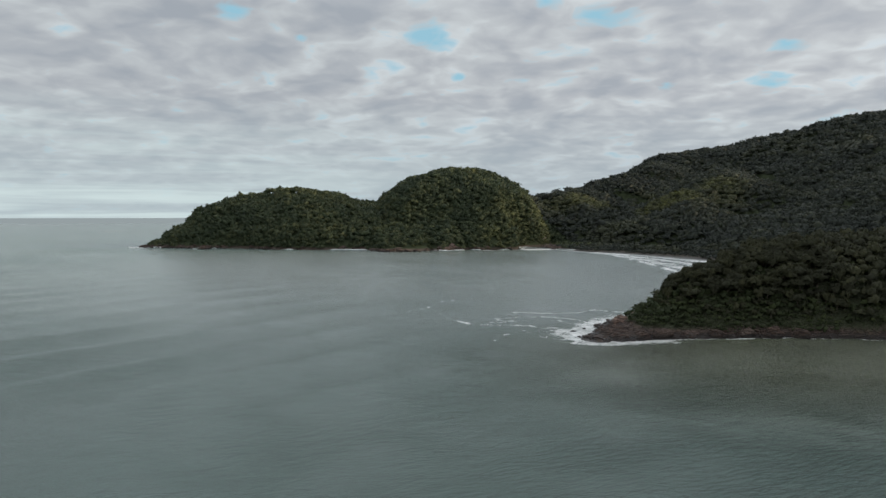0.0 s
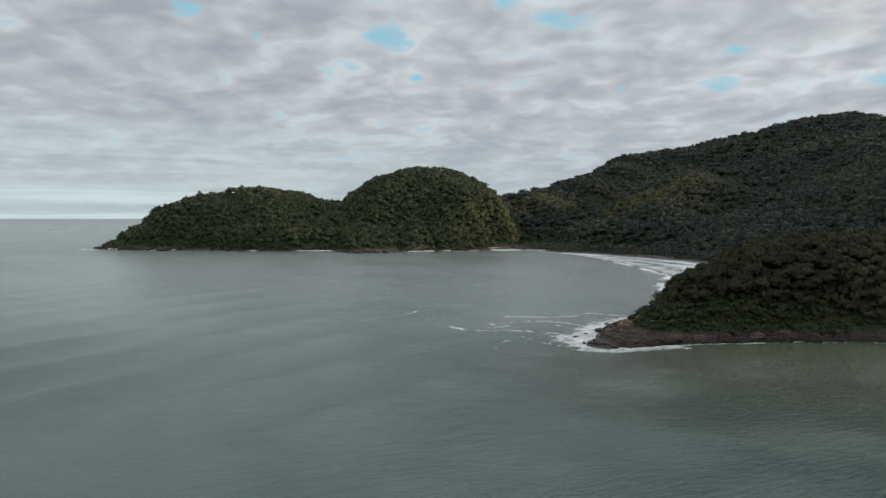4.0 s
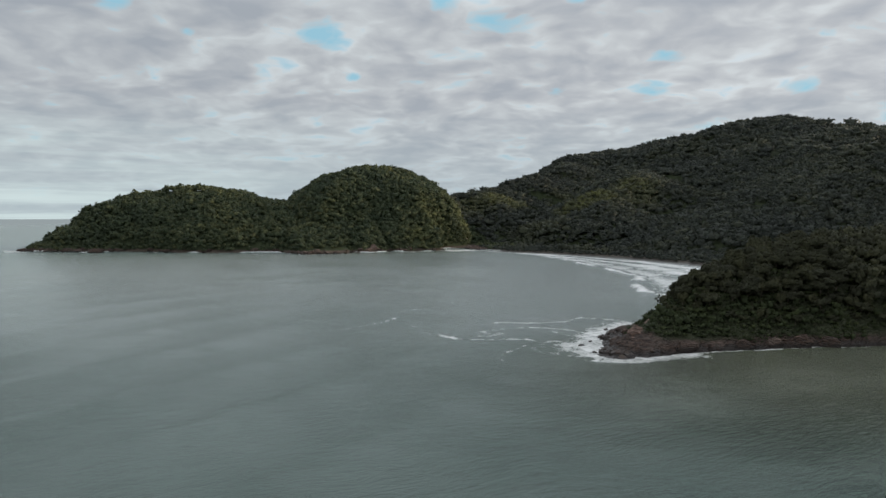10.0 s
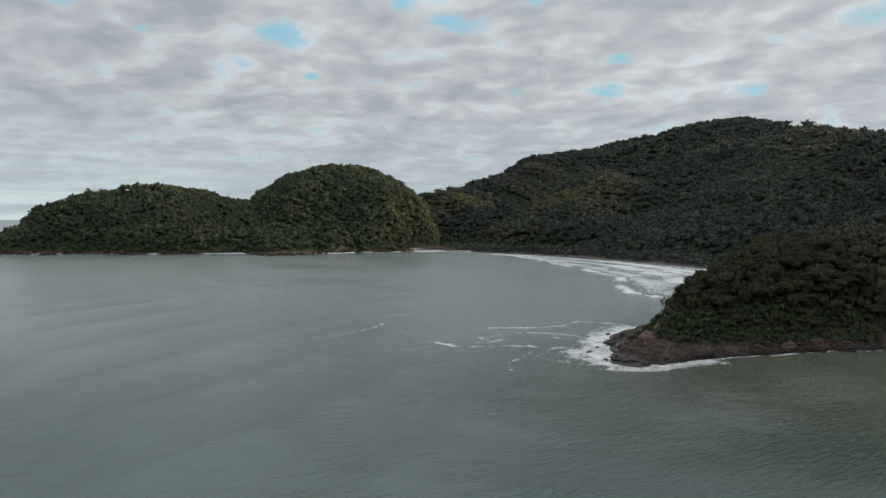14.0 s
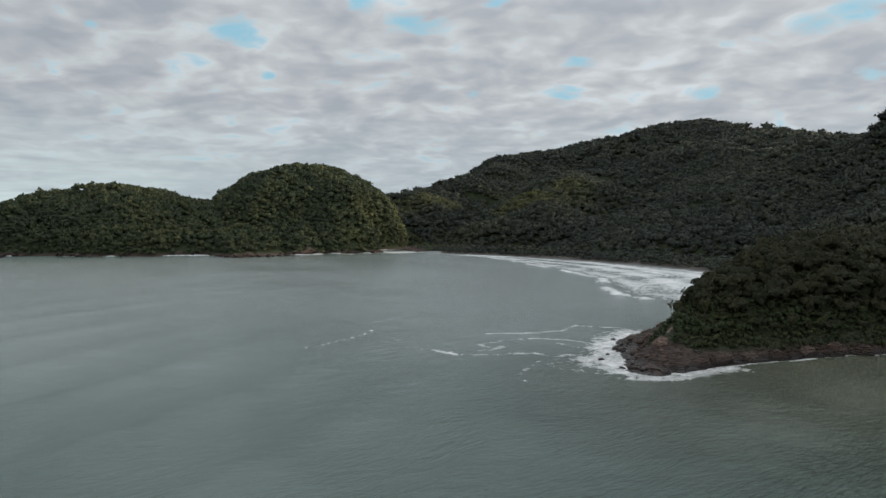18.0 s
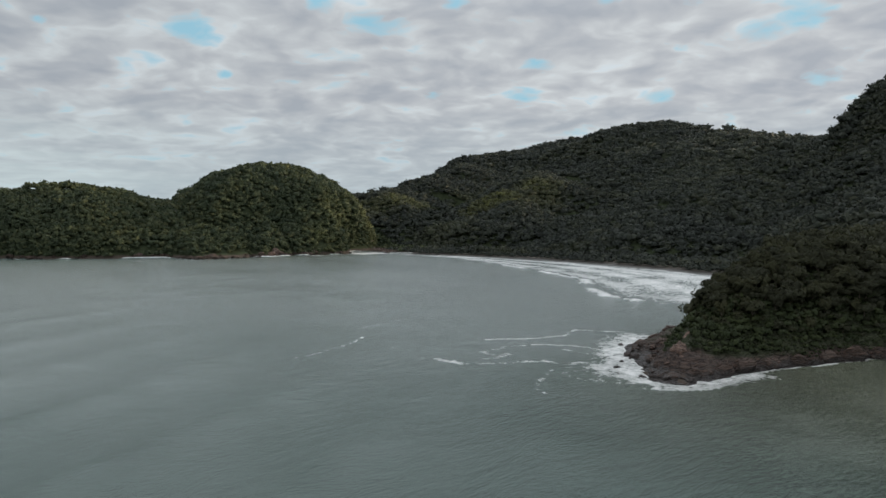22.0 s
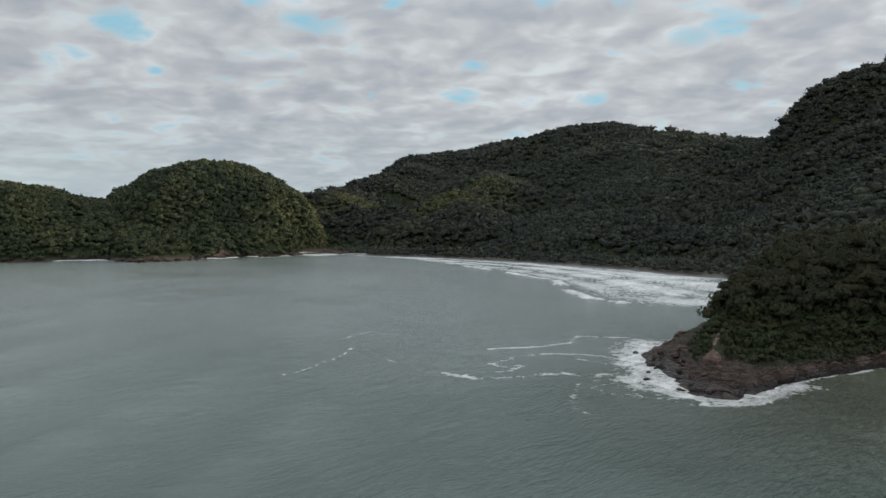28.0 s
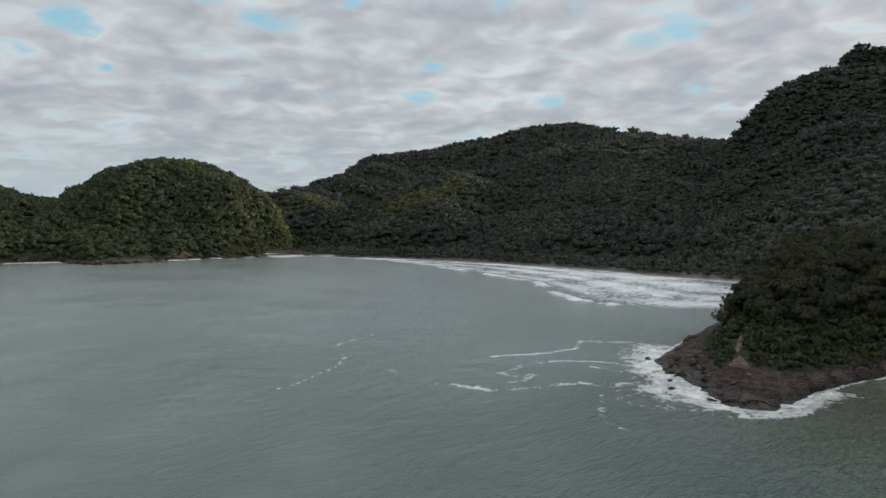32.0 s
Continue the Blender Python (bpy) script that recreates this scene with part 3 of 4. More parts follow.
def crown_shape(seed, lobes, tufts, size, core=1):
    """A crown of unit radius: a lumpy core in several lobes, set all over with small ragged tufts of leaves. Triangles only."""
    rnd = np.random.RandomState(seed)
    verts, faces, count = [], [], 0
    for k in range(lobes):
        if k == 0:
            c, r = np.array([0, 0, 0.0]), 0.62 if lobes > 1 else 0.86
        else:
            a = 2.4 * k + rnd.rand()
            c, r = np.array([math.cos(a) * 0.52, math.sin(a) * 0.52, rnd.uniform(-0.30, 0.46)]), rnd.uniform(0.34, 0.52)
        v, f = ICO[core]
        v = v * (r * 0.78) * (1 + 0.28 * (rnd.rand(len(v), 1) - 0.5)) * np.array([1, 1, 0.8]) + c
        verts.append(v)
        faces.append(f + count)
        count += len(v)
        d = rnd.normal(size=(tufts, 3))
        d[:, 2] = np.abs(d[:, 2]) * 1.1 - 0.35
        d /= np.linalg.norm(d, axis=1)[:, None]
        at = c + d * r * rnd.uniform(0.86, 1.1, (tufts, 1)) * np.array([1, 1, 0.82])
        n1 = d + 0.42 * rnd.normal(size=(tufts, 3))
        n1 /= np.linalg.norm(n1, axis=1)[:, None]
        t1 = np.cross(n1, rnd.normal(size=(tufts, 3)))
        t1 /= np.linalg.norm(t1, axis=1)[:, None]
        t2 = np.cross(n1, t1)
        s = size * rnd.uniform(0.6, 1.35, (tufts, 1))
        quad = np.stack([at + t1 * s, at + t2 * s * rnd.uniform(0.5, 1, (tufts, 1)) + n1 * s * 0.25, at - t1 * s * rnd.uniform(0.6, 1, (tufts, 1)), at - t2 * s * rnd.uniform(0.5, 1, (tufts, 1)) + n1 * s * 0.25], 1).reshape(-1, 3)
        i = np.arange(tufts)[:, None] * 4 + count
        verts.append(quad)
        faces.append(np.concatenate([i + np.array([[0, 1, 2]]), i + np.array([[0, 2, 3]])]))
        count += len(quad)
    return np.concatenate(verts), np.concatenate(faces)


def scatter(box, step, jitter, seed):
    x0, x1, y0, y1 = box
    rnd = np.random.RandomState(seed)
    x, y = np.meshgrid(np.arange(x0, x1, step), np.arange(y0, y1, step * 0.87))
    x = x + (np.arange(x.shape[0])[:, None] % 2) * step * 0.5
    x, y = x + rnd.uniform(-jitter, jitter, x.shape) * step, y + rnd.uniform(-jitter, jitter, x.shape) * step
    return x.ravel(), y.ravel(), rnd


def dome_shape(seed, lobes, tufts, size=(0.16, 0.36), level=1, low=0.1):
    """A rounded crown of unit radius that swells out in lobes, open underneath, shaggy with sprays of leaves; and how its leaves face."""
    rnd = np.random.RandomState(seed)
    centres = []
    for k in range(lobes):
        a, up = 6.283 * (k + rnd.rand() * 0.7) / lobes, rnd.uniform(-0.15, 0.75)
        centres.append((np.array([math.cos(a) * math.sqrt(1 - up * up), math.sin(a) * math.sqrt(1 - up * up), up]) * rnd.uniform(0.42, 0.56), rnd.uniform(0.36, 0.52)))

    def reach(d):
        far = np.full(len(d), 0.64)
        for c, r in centres:
            dc = d @ c
            root = dc * dc - c @ c + r * r
            far = np.maximum(far, np.where(root > 0, dc + np.sqrt(np.maximum(root, 0)), 0))
        return far[:, None]

    v, f = ICO[level]
    d = v / np.linalg.norm(v, axis=1)[:, None]
    v = d * reach(d) * rnd.uniform(0.80, 0.95, (len(d), 1)) * np.array([1, 1, 0.95])
    f = f[(v[f][:, :, 2].max(1) > low)]
    used, inv = np.unique(f, return_inverse=True)
    t = rnd.normal(size=(tufts, 3))
    t[:, 2] = np.abs(t[:, 2]) * 0.9 - 0.12
    t /= np.linalg.norm(t, axis=1)[:, None]
    at = t * reach(t) * rnd.uniform(0.86, 1.06, (tufts, 1))
    tip = t + 0.55 * rnd.normal(size=(tufts, 3))
    tip /= np.linalg.norm(tip, axis=1)[:, None]
    side = np.cross(tip, rnd.normal(size=(tufts, 3)))
    side /= np.linalg.norm(side, axis=1)[:, None]
    other = np.cross(tip, side)
    w = rnd.uniform(*size, (tufts, 1))
    quad = np.stack([at + side * w, at + other * w + t * w * 0.3, at - side * w * 0.8, at - other * w * 0.7 - t * w * 0.3], 1).reshape(-1, 3)
    i = np.arange(tufts)[:, None] * 4 + len(used)
    verts = np.concatenate([v[used], quad])
    face = verts * np.array([0.8, 0.8, 0.8]) + np.array([0, 0, 0.35]) + 0.22 * rnd.normal(size=verts.shape)
    face /= np.linalg.norm(face, axis=1)[:, None]
    return verts, np.concatenate([inv.reshape(-1, 3), i + np.array([[0, 1, 2]]), i + np.array([[0, 2, 3]])]), face


# stands of paler, yellow-green trees and vines: x, y, radius, strength
PALE_STANDS = [(925, 930, 62, 1.0), (1000, 905, 48, 0.8), (975, 870, 40, 0.45), (985, 1065, 45, 0.5), (838, 1080, 52, 0.8), (780, 1090, 50, 0.55), (720, 1130, 50, 0.4), (775, 900, 60, 0.3), (652, 950, 38, 0.5), (598, 925, 45, 0.4), (533, 893, 32, 0.5), (600, 1150, 70, 0.3)]


def forest(name, label, x, y, radius, rnd, shapes, mat, sink=0.22, tall=0.95):
    """All the crowns of one wooded hill as one sheet of foliage."""
    z = ground_height(x, y)
    pale = np.zeros(len(x))
    for cx, cy, r, strength in PALE_STANDS:
        pale = np.maximum(pale, strength * soft(1.15, 0.45, np.hypot(x - cx, y - cy) / r + 0.9 * (fbm(x, y, 40, 2, 31) - 0.5)))
    pale = pale * (0.35 + 0.65 * rnd.rand(len(x)))
    stand = 0.8 * (fbm(x, y, 48, 3, 35) - 0.5) + 0.9 * (fbm(x, y, 170, 2, 37) - 0.5)
    own = np.clip(rnd.beta(1.1, 1.6, len(x)) + stand, 0, 1)
    verts, faces, tone, light, facing, count = [], [], [], [], [], 0
    kind = rnd.randint(len(shapes), size=len(x))
    for k, (v, f, out) in enumerate(shapes):
        pick = np.where(kind == k)[0]
        if not len(pick):
            continue
        turn, r = rnd.uniform(0, 6.283, len(pick)), radius[pick]
        h = r * tall * rnd.uniform(0.75, 1.25, len(pick))
        c, s = np.cos(turn), np.sin(turn)
        px = (v[None, :, 0] * c[:, None] - v[None, :, 1] * s[:, None]) * r[:, None] + x[pick, None]
        py = (v[None, :, 0] * s[:, None] + v[None, :, 1] * c[:, None]) * r[:, None] + y[pick, None]
        pz = v[None, :, 2] * h[:, None] + (z[pick] + h * (1 - sink))[:, None]
        verts.append(np.stack([px, py, pz], -1).reshape(-1, 3))
        faces.append((f[None] + (np.arange(len(pick)) * len(v))[:, None, None] + count).reshape(-1, 3))
        tone.append(np.repeat(own[pick], len(v)))
        light.append(np.repeat(pale[pick], len(v)))
        facing.append(np.stack([out[None, :, 0] * c[:, None] - out[None, :, 1] * s[:, None], out[None, :, 0] * s[:, None] + out[None, :, 1] * c[:, None], np.repeat(out[None, :, 2], len(pick), 0)], -1).reshape(-1, 3))
        count += len(pick) * len(v)
    ob = mesh_object(name, np.concatenate(verts), np.concatenate(faces), mat, attributes={"tone": np.concatenate(tone), "pale": np.concatenate(light)})
    ob.data.normals_split_custom_set_from_vertices(np.concatenate(facing))
    return tagged(ob, label, "forest", kind="stuff")


MID_SHAPES = [dome_shape(150 + k, 5, 24) for k in range(10)]
FAR_SHAPES = [dome_shape(170 + k, 4, 19, (0.15, 0.32)) for k in range(8)]
TINY_SHAPES = [dome_shape(190 + k, 3, 14, (0.16, 0.34)) for k in range(8)]


# bare faces of rock at the foot of the round hill: x, y, radius
BARE = [(460, 884, 8), (525, 886, 5)]


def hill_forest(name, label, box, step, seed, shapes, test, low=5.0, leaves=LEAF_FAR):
    x, y, rnd = scatter(box, step * 0.55, 0.6, seed)
    z, keep = land(x, y), test(x, y)
    for cx, cy, size in BARE:
        keep &= np.hypot(x - cx, (y - cy) * 0.7) > size
    x, y, z = x[keep], y[keep], z[keep]
    # as many trees to a square metre of steep slope as on the flat
    steep = np.hypot(land(x + 2, y) - land(x - 2, y), land(x, y + 2) - land(x, y - 2)) / 4
    keep = (z > low + 2.2 * rnd.rand(len(x)) ** 2) & (rnd.rand(len(x)) < 0.30 * np.sqrt(1 + 1.6 * steep ** 2))
    x, y = x[keep], y[keep]
    r = step * 1.06 * (0.56 + 0.40 * rnd.rand(len(x)) ** 1.5 + 0.22 * (rnd.rand(len(x)) > 0.93))
    r = r * np.clip(0.60 + land(x, y) / 40, 0.70, 1) * (1 + 0.28 * (rnd.rand(len(x)) > 0.95))
    if leaves is LEAF_MOUNTAIN_HAZE:
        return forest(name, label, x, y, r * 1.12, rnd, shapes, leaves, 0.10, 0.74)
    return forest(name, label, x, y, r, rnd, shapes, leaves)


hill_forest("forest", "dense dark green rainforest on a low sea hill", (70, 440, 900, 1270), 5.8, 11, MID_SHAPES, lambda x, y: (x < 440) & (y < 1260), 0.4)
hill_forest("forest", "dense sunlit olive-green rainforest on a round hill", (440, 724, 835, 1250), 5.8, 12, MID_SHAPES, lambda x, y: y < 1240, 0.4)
hill_forest("forest", "dense dark rainforest climbing from the beach to a ridge", (560, 1330, 280, 1440), 8.0, 13, FAR_SHAPES, lambda x, y: ((x > 722) | (y < 850)) & (x - beach_x(y, BEACH) > -12) & (y > 300) & (y < 1240 + (x - 700) * 0.35), -7.5, LEAF_MOUNTAIN_HAZE)
hill_forest("forest", "distant dark rainforest on a mountain ridge", (1330, 2200, 200, 1560), 11.5, 14, TINY_SHAPES, lambda x, y: x < 2050, 5.0, LEAF_MOUNTAIN_HAZE)
hill_forest("forest", "dark rainforest on the neck of land behind a headland", (430, 1330, 90, 300), 9.5, 15, TINY_SHAPES, lambda x, y: y < 300, 3.0, LEAF_MOUNTAIN_HAZE)
hill_forest("forest", "dark rainforest on an unseen range added to block the sun", (700, 2290, -1300, 200), 30.0, 16, TINY_SHAPES, lambda x, y: (x > 1330) | (y < 90), 3.0, LEAF_MOUNTAIN_HAZE)
hill_forest("forest", "belt of low dark trees along a beach", (540, 690, 284, 900), 5.4, 17, TINY_SHAPES, lambda x, y: np.abs(x - beach_x(y, BEACH) - 6) < 38, -2.0, LEAF_MOUNTAIN_HAZE)


# ---- the near headland: trees, shrubs and rocks ----
def part(name, ob_mesh, parent, label=""):
    ob = new(name, ob_mesh)
    ob.parent = parent
    if label:
        ob["label"] = label
    return ob


def raw_mesh(name, verts, faces, mat, smooth=True, attributes=()):
    ob = mesh_object(name, verts, faces, mat, smooth=smooth, attributes=attributes)
    me = ob.data
    bpy.data.objects.remove(ob)
    return me


def limb(path, radii, sides=7):
    verts, faces = [], []
    for k, (p, r) in enumerate(zip(path, radii)):
        for j in range(sides):
            a = 2 * math.pi * j / sides
            verts.append((p[0] + math.cos(a) * r, p[1] + math.sin(a) * r, p[2]))
    for k in range(len(path) - 1):
        for j in range(sides):
            q = (j + 1) % sides
            faces.append((k * sides + j, k * sides + q, (k + 1) * sides + q, (k + 1) * sides + j))
    return verts, faces


def trunk_mesh(seed, height):
    rnd = random.Random(seed)
    lean = (rnd.uniform(-0.5, 0.5), rnd.uniform(-0.5, 0.5))
    steps = [(lean[0] * (k / 4) ** 1.5, lean[1] * (k / 4) ** 1.5, -0.6 + (height + 0.6) * k / 4) for k in range(5)]
    verts, faces = limb(steps, (0.24, 0.19, 0.16, 0.13, 0.08))
    for b in range(4):
        a = b * 1.57 + rnd.uniform(-0.4, 0.4)
        k = rnd.uniform(0.5, 0.8)
        base = Vector((lean[0] * k ** 1.5, lean[1] * k ** 1.5, height * k))
        reach = rnd.uniform(0.9, 1.6)
        path = [base, base + Vector((math.cos(a) * reach * 0.5, math.sin(a) * reach * 0.5, 0.5)), base + Vector((math.cos(a) * reach, math.sin(a) * reach, 1.2))]
        v, f = limb(path, (0.10, 0.07, 0.03), 5)
        faces += [tuple(i + len(verts) for i in q) for q in f]
        verts += v
    return raw_mesh("trunk", verts, faces, BARK)


TREE_LABELS = [
    "dense dark green broadleaf tree on a headland slope",
    "rounded olive-green tree with a lumpy crown",
    "tall tree with a loose open dark crown",
    "low spreading tree with a flat green crown",
    "small bright green tree above the rocks",
    "broad shaggy tree with drooping dark foliage",
    "slender tree with a ragged upright crown",
]
# crown: lobes, tufts on each, size of a tuft, radius, height of the crown, height of the trunk
TREE_KINDS = [(8, 130, 0.105, 2.9, 3.1, 2.2), (7, 140, 0.105, 3.1, 2.9, 2.0), (9, 120, 0.11, 2.7, 3.9, 3.0), (8, 130, 0.10, 3.4, 2.6, 2.4), (6, 120, 0.12, 2.1, 2.4, 1.5), (9, 125, 0.105, 3.3, 3.4, 2.0), (6, 120, 0.12, 2.0, 3.7, 2.8)]


def build_trees():
    first = []
    for k, (lobes, tufts, size, radius, high, stem) in enumerate(TREE_KINDS):
        root = new("tree")
        v, f = crown_shape(300 + k, lobes, tufts, size)
        v = v * np.array([radius, radius, high]) + np.array([0, 0, stem + high * 0.35])
        tone = np.full(len(v), 0.15 + 0.11 * k)
        part("trunk", trunk_mesh(k, stem + 0.6), root)
        crown = raw_mesh("crown", v, f, LEAF_NEAR, True, {"tone": tone})
        # leaves shade as a rounded mass, each a little askew
        out = (v - np.array([0, 0, stem])) / np.array([radius, radius, high]) + np.array([0, 0, 0.25]) + 0.42 * np.random.RandomState(k).normal(size=v.shape)
        crown.normals_split_custom_set_from_vertices(out / np.linalg.norm(out, axis=1)[:, None])
        part("crown", crown, root)
        tagged(root, TREE_LABELS[k], "tree", group="trees of the near headland")
        first.append(root)
    x, y, rnd = scatter((200, 450, 130, 272), 3.8, 0.62, 77)
    z = ground_height(x, y)
    base = land(x, y)
    grown = (base > 6.6 + 1.6 * rnd.rand(len(x)) + 3.5 * soft(245, 210, x)) & (x > 208) & (y < 249 - 0.1 * (x - 260))
    x, y, z = x[grown], y[grown], z[grown]
    own = (x < 330) & (y < 242 + (x - 250) * 0.05)
    order = np.argsort(x[own] + 0.5 * (240 - y[own]))[:290]
    ids = np.where(own)[0][order]
    used = set()
    for i in ids:
        k = rnd.randint(7)
        low = z[i] < 15
        if low:
            k = [4, 4, 3, 6, 0][rnd.randint(5)]
        s = rnd.uniform(0.78, 1.42) * (0.80 + 0.010 * min(z[i], 30)) * (0.8 if low else 1.0)
        m = pose(x[i], y[i], z[i] - rnd.uniform(0.1, 1.0), rnd.uniform(-6, 6), rnd.uniform(-6, 6), rnd.uniform(0, 360)) @ Matrix.Diagonal((s, s, s * rnd.uniform(0.85, 1.1), 1))
        if k in used:
            copy_thing(first[k], m)
        else:
            used.add(k)
            first[k].matrix_basis = m
    rest = np.ones(len(x), bool)
    rest[ids] = False
    near_shapes = [dome_shape(400 + k, 6, 56, (0.12, 0.26)) for k in range(8)]
    r = 2.5 + 1.0 * rnd.rand(rest.sum())
    forest("forest", "dense dark broadleaf trees covering the back of the headland", x[rest], y[rest], r, rnd, near_shapes, LEAF_NEAR, sink=-0.45, tall=0.95)
    # shrubs and creepers that hide the ground
    x, y, rnd = scatter((196, 272, 150, 275), 1.45, 0.6, 78)
    x2, y2, _ = scatter((272, 400, 128, 275), 2.6, 0.6, 79)
    x, y = np.concatenate([x, x2]), np.concatenate([y, y2])
    base = land(x, y)
    keep = (base > 2.7 - 1.3 * soft(212, 232, x) * (y < 230) + 2.6 * fbm(x, y, 11, 3, 81)) & (x > 198 + 4 * fbm(x, y, 6, 2, 82)) & (y < 262) & ((y < 243 + 0.05 * (x - 220)) | (base > 10.5))
    keep &= line_distance(x, y, [(202, 230.5), (220, 234.5)]) > 2.0
    x, y = x[keep], y[keep]
    r = (0.75 + 1.5 * rnd.rand(len(x)) ** 3) * np.clip((land(x, y) - 1) / 7, 0.7, 1.1)
    bush = [dome_shape(500 + k, 4, 20, (0.16, 0.40)) for k in range(6)]
    ob = forest("undergrowth", "tangled green shrubs and creepers above bare rock", x, y, r, rnd, bush, LEAF_SHRUB, sink=0.35, tall=0.9)
    ob["category"] = "undergrowth"


build_trees()


ICO[4] = ico(4)


def rock(name, label, place, size, turn, seed, mat=None, level=3, group="", tilt=8):
    """A weathered block: a sphere cut flat by random planes, then roughened."""
    rnd = np.random.RandomState(seed)
    v, f = ICO[level]
    v = v.copy()
    for k in range(18):
        d = rnd.normal(size=3)
        d[2] *= 0.8
        d /= np.linalg.norm(d)
        over = np.maximum(v @ d - rnd.uniform(0.50, 0.86), 0)
        v -= over[:, None] * d * 0.92
    rough = fbm(v[:, 0] * 7 + seed, v[:, 1] * 7 + v[:, 2] * 5, 2.2, 4, seed % 90)
    strata = np.abs(((v[:, 2] * 3.2 + v[:, 0] * 0.9 + rough * 1.2) % 1.0) - 0.5)
    v = v * (1 + 0.30 * (rough - 0.5) + 0.10 * (strata - 0.25))[:, None] * np.array(size)
    ob = new(name, raw_mesh(name, v, f, mat or ROCK, False))
    ob.matrix_basis = pose(*place, rnd.uniform(-tilt, tilt), rnd.uniform(-tilt, tilt), turn)
    return tagged(ob, label, "rock", group)


WET, DRY = "dark wet sea rock washed by foam", "brown weathered boulder at the foot of the headland"
ROCKS = [
    (DRY, (184, 224, 0.4), (6.5, 4.2, 2.2), 20), (DRY, (189, 218.5, 0.3), (6, 3.8, 3.2), -24), (DRY, (197, 215.2, 0.6), (5.2, 3.4, 3.3), -18),
    ("pale brown rounded boulder beside dark rock", (206, 212.6, 1.3), (6.4, 3.2, 3.0), -22), (DRY, (217, 208.4, 0.8), (5, 3, 3.0), -20), (DRY, (227.5, 203.5, 0.9), (5.6, 3.0, 3.4), -26),
    (DRY, (238, 199.2, 0.9), (5.4, 3.0, 3.3), -22), (DRY, (248.5, 194.6, 1.0), (5.6, 3.2, 3.8), -28), (DRY, (257, 188.5, 0.8), (5, 3, 3.2), -48),
    ("pinkish-grey bare crag on top of a rocky point", (199, 229, 3.7), (8.5, 4.4, 4.4), 16), ("split brown crag above tilted slabs", (192.5, 224.5, 2.6), (5.0, 3.0, 3.2), 48),
    ("dark tilted rock slab running into the sea", (191, 235, 0.1), (5.6, 3.0, 1.4), 34), ("dark tilted rock slab running into the sea", (202, 240.5, 0.2), (7.0, 3.2, 1.3), 32), ("dark tilted rock slab running into the sea", (212, 246, 0.6), (7.6, 3.4, 1.7), 30),
    ("dark tilted rock slab running into the sea", (221, 247, 1.8), (6.6, 3.2, 2.6), 26),
    ("dark tilted rock slab running into the sea", (212, 253.5, 0.2), (6.5, 2.6, 1.5), 18), ("dark tilted rock slab running into the sea", (222, 255, 0.8), (7.2, 3.0, 2.1), 14), ("dark tilted rock slab running into the sea", (234, 256, 1.4), (7.2, 3.2, 2.9), 8), ("dark tilted rock slab running into the sea", (246, 256.5, 1.8), (7.0, 3.4, 3.4), 4), ("dark tilted rock slab running into the sea", (216, 249.5, 1.2), (6.0, 1.8, 1.8), 24), ("dark tilted rock slab running into the sea", (228, 252, 3.0), (6.0, 2.0, 1.8), 16),
    (WET, (184.5, 243, -0.1), (2.3, 1.2, 0.85), 30), (WET, (219.5, 262.5, -0.1), (2.8, 1.3, 0.9), 28), (WET, (178.5, 231, -0.1), (2.0, 1.3, 1.0), 60), (WET, (181, 217.5, -0.1), (2.4, 1.5, 1.2), -40), (WET, (193, 246.5, -0.1), (1.8, 1.2, 0.8), 10), (WET, (206, 252.5, -0.1), (2.2, 1.4, 1.1), 20),
]
for k, (label, at, size, turn) in enumerate(ROCKS):
    rock("rock", label, at, size, turn, 700 + k, PALE_ROCK if "crag" in label else ROCK, level=4, group="rocks of the headland")
strip = rock("rock", "bare pale strip of rock climbing between shrubs", (211, 232.4, 8.5), (9, 1.7, 1.1), 9, 760, PALE_ROCK, level=4, group="rocks of the headland", tilt=0)
strip.matrix_basis = pose(211, 232.4, 8.5, 0, -15, 12)


def small_rocks():
    rnd = np.random.RandomState(91)
    made = 0
    while made < 45:
        x, y = rnd.uniform(176, 268), rnd.uniform(176, 262)
        h = float(land(np.array([x]), np.array([y]))[0])
        if not (0.1 < h < 2.8) or (x > 226 and y > 230):
            continue
        s = rnd.uniform(0.6, 1.7)
        rock("rock", "small jagged dark rock at the waterline", (x, y, max(h, 0) + 0.1), (s * 1.3, s * 0.9, s * 0.75), rnd.uniform(0, 180), 800 + made, level=2, group="small rocks at the waterline")
        made += 1


small_rocks()

# ---- rocks along the foot of the far hills ----
OUTCROPS = [(450, 887, 1.5, 9, 5, 6), (461, 890, 3.0, 8, 5, 8), (470, 891, 1.2, 7, 4, 5), (520, 891, 2.0, 8, 5, 7), (530, 892, 3.0, 7, 5, 9), (436, 884, 0.6, 15, 5, 2.4), (362, 968, 1.5, 13, 5, 4), (290, 1030, 1.6, 16, 6, 4.5), (236, 1042, 1.2, 14, 5, 4), (150, 1085, 1.8, 15, 6, 5), (104, 1150, 1.2, 13, 8, 4.5), (88, 1180, 0.8, 9, 6, 3.6), (77, 1192, 0.2, 6, 4, 2.2), (70, 1197, -0.2, 3.5, 2.5, 1.6)]
for k, (x, y, z, a, b, c) in enumerate(OUTCROPS):
    rock("rock", "pale brown rock outcrop at the foot of a forested hill", (x, y, z), (a, b, c), -20 + 9 * (k % 5), 900 + k, CLIFF_ROCK if k < 5 else SHORE_ROCK, level=4, group="outcrops of the far shore")


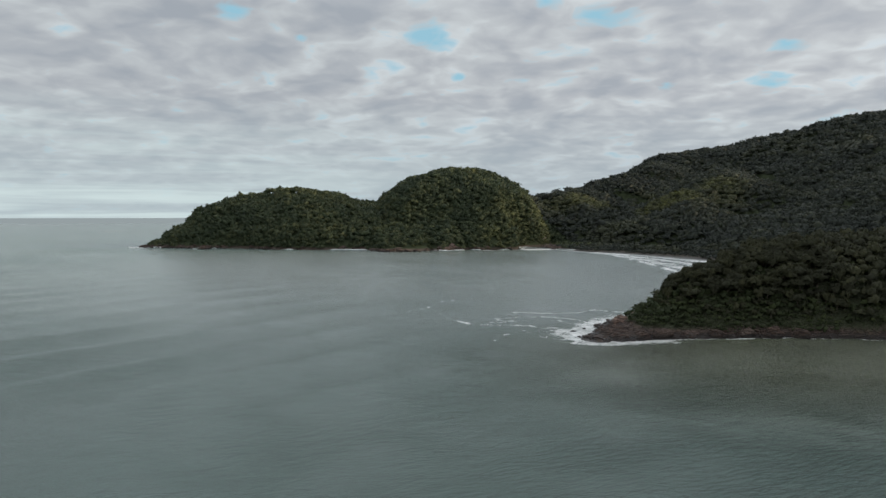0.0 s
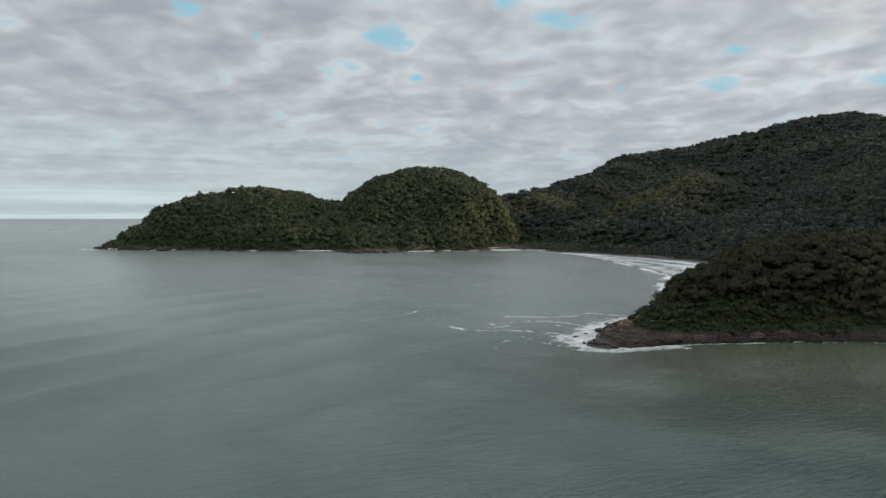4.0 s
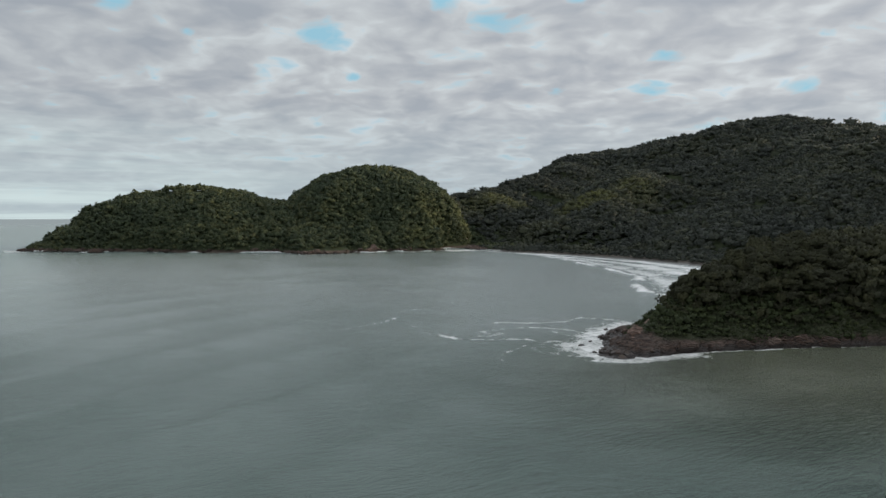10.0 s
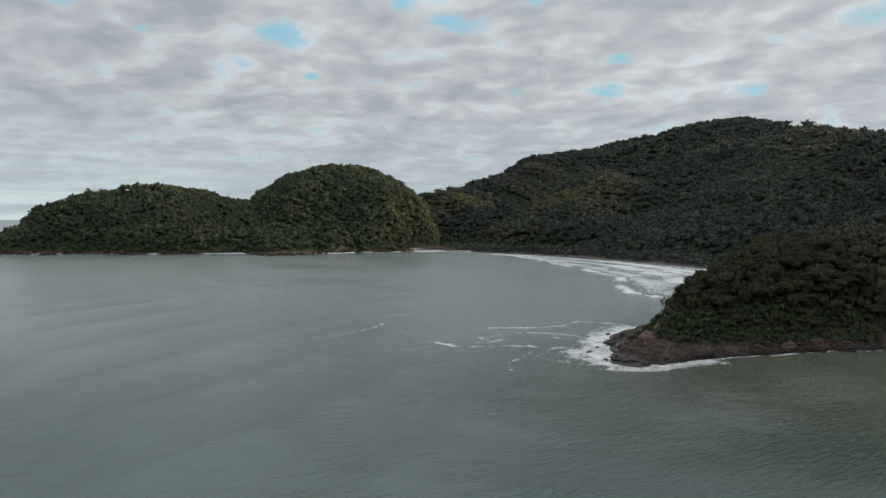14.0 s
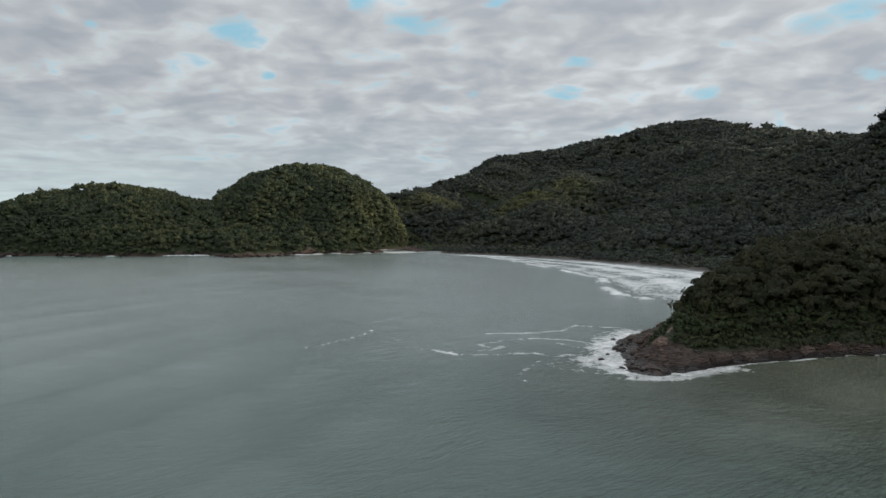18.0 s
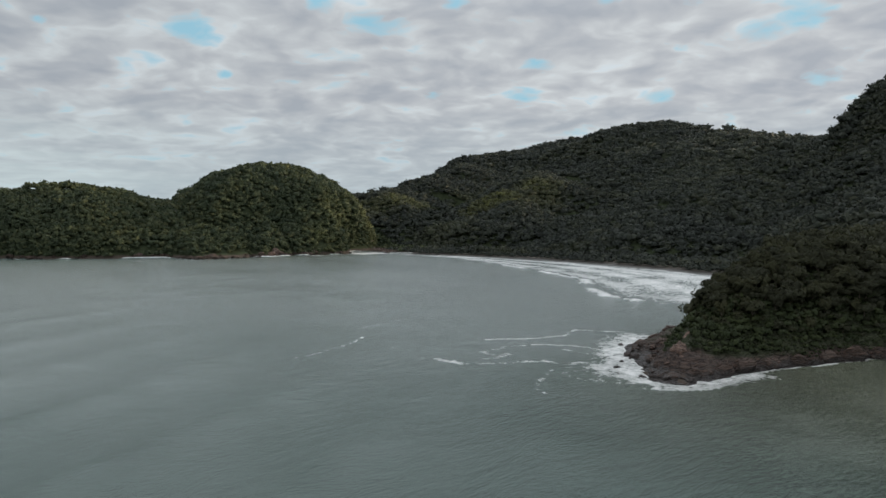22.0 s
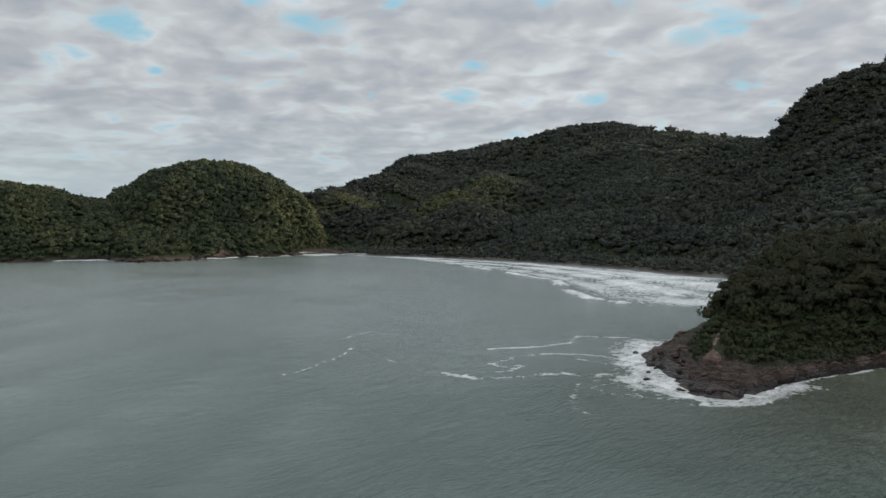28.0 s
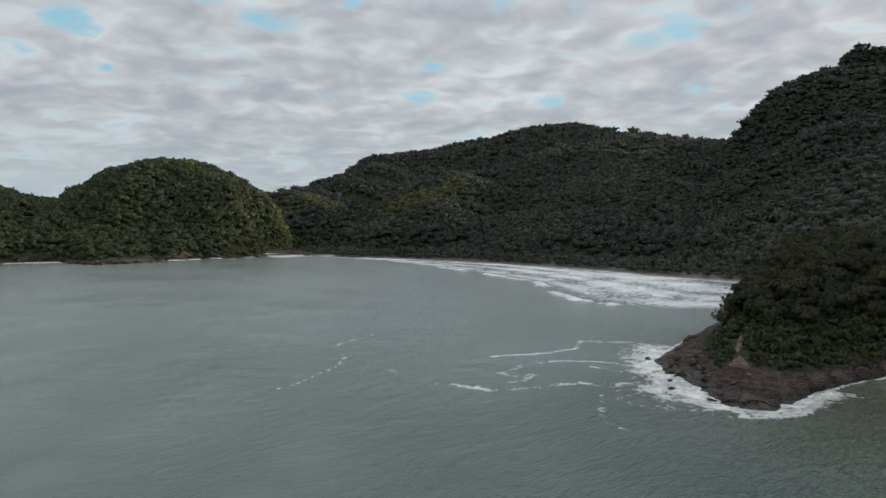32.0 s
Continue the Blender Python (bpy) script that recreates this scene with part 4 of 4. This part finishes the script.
def far_rocks():
    rnd = np.random.RandomState(95)
    verts, faces, count = [], [], 0
    v0, f0 = ICO[2]
    xs, ys = rnd.uniform(70, 700, 26000), rnd.uniform(850, 1215, 26000)
    hs = land(xs, ys)
    pick = np.where((hs > -0.5) & (hs < 3.5))[0][:300]
    for i in pick:
        s = rnd.uniform(1.2, 3.6)
        v = v0 * (1 + 0.5 * (rnd.rand(len(v0), 1) - 0.5)) * np.array([s * 1.5, s * 1.2, s * 0.9]) + np.array([xs[i], ys[i], max(hs[i], 0) + 0.2])
        verts.append(v)
        faces.append(f0 + count)
        count += len(v0)
    ob = mesh_object("shore_rocks", np.concatenate(verts), np.concatenate(faces), SHORE_ROCK, smooth=False)
    tagged(ob, "broken brown rocks along a forested shore", "rocks", kind="stuff")


far_rocks()


def shore_foam():
    """Broken white water along the foot of the far hills, following the line where the land leaves the sea."""
    xs, ys = np.arange(84, 654, 2.5), np.arange(820, 1215, 1.0)
    x, y = np.meshgrid(xs, ys, indexing="ij")
    line = ys[np.argmax(land(x, y) > 0.1, axis=1)]
    line = np.convolve(np.pad(line, 2, mode="edge"), np.ones(5) / 5, "valid")
    across = np.linspace(-1, 1, 5)
    s, a = np.meshgrid(np.arange(len(xs)), across)
    strong = soft(0.40, 0.66, fbm(xs, xs * 0.0 + 3.0, 15, 3, 73))
    wide = (1.2 + 4.5 * strong * fbm(xs, xs * 0.0 + 8.0, 9, 2, 75))[s]
    v = np.stack([xs[s], line[s] - 5.0 + a * wide, 0.2 + 1.5 * (1 - a ** 2) * strong[s]], -1).reshape(-1, 3)
    ob = mesh_object("shore_foam", v, grid_faces(5, len(xs)), SEA, attributes={"foam": (1.15 * strong[s] * (1 - a ** 2)).ravel()})
    tagged(ob, "thin broken line of white surf under forested hills", "foam", kind="stuff")


shore_foam()


def far_breaker():
    """One wave breaking white on a reef far out at sea."""
    rnd = np.random.RandomState(97)
    along, across = np.linspace(0, 1, 40), np.linspace(-1, 1, 7)
    s, a = np.meshgrid(along, across)
    high = (0.25 + 0.75 * rnd.rand(40))[None, :] * (1 - a ** 2) * np.sin(np.pi * np.clip(s, 0.02, 0.98)) ** 0.4
    x, y, z = 30 + 62 * s - 4 * a, 2448 - 28 * s - 9 * a, -0.3 + 2.0 * high
    v = np.stack([x, y, z], -1).reshape(-1, 3)
    ob = mesh_object("breaking_wave", v, grid_faces(7, 40), SEA, attributes={"foam": (1.3 * high).ravel()})
    tagged(ob, "white crest of a wave breaking far out", "wave", kind="stuff")


far_breaker()
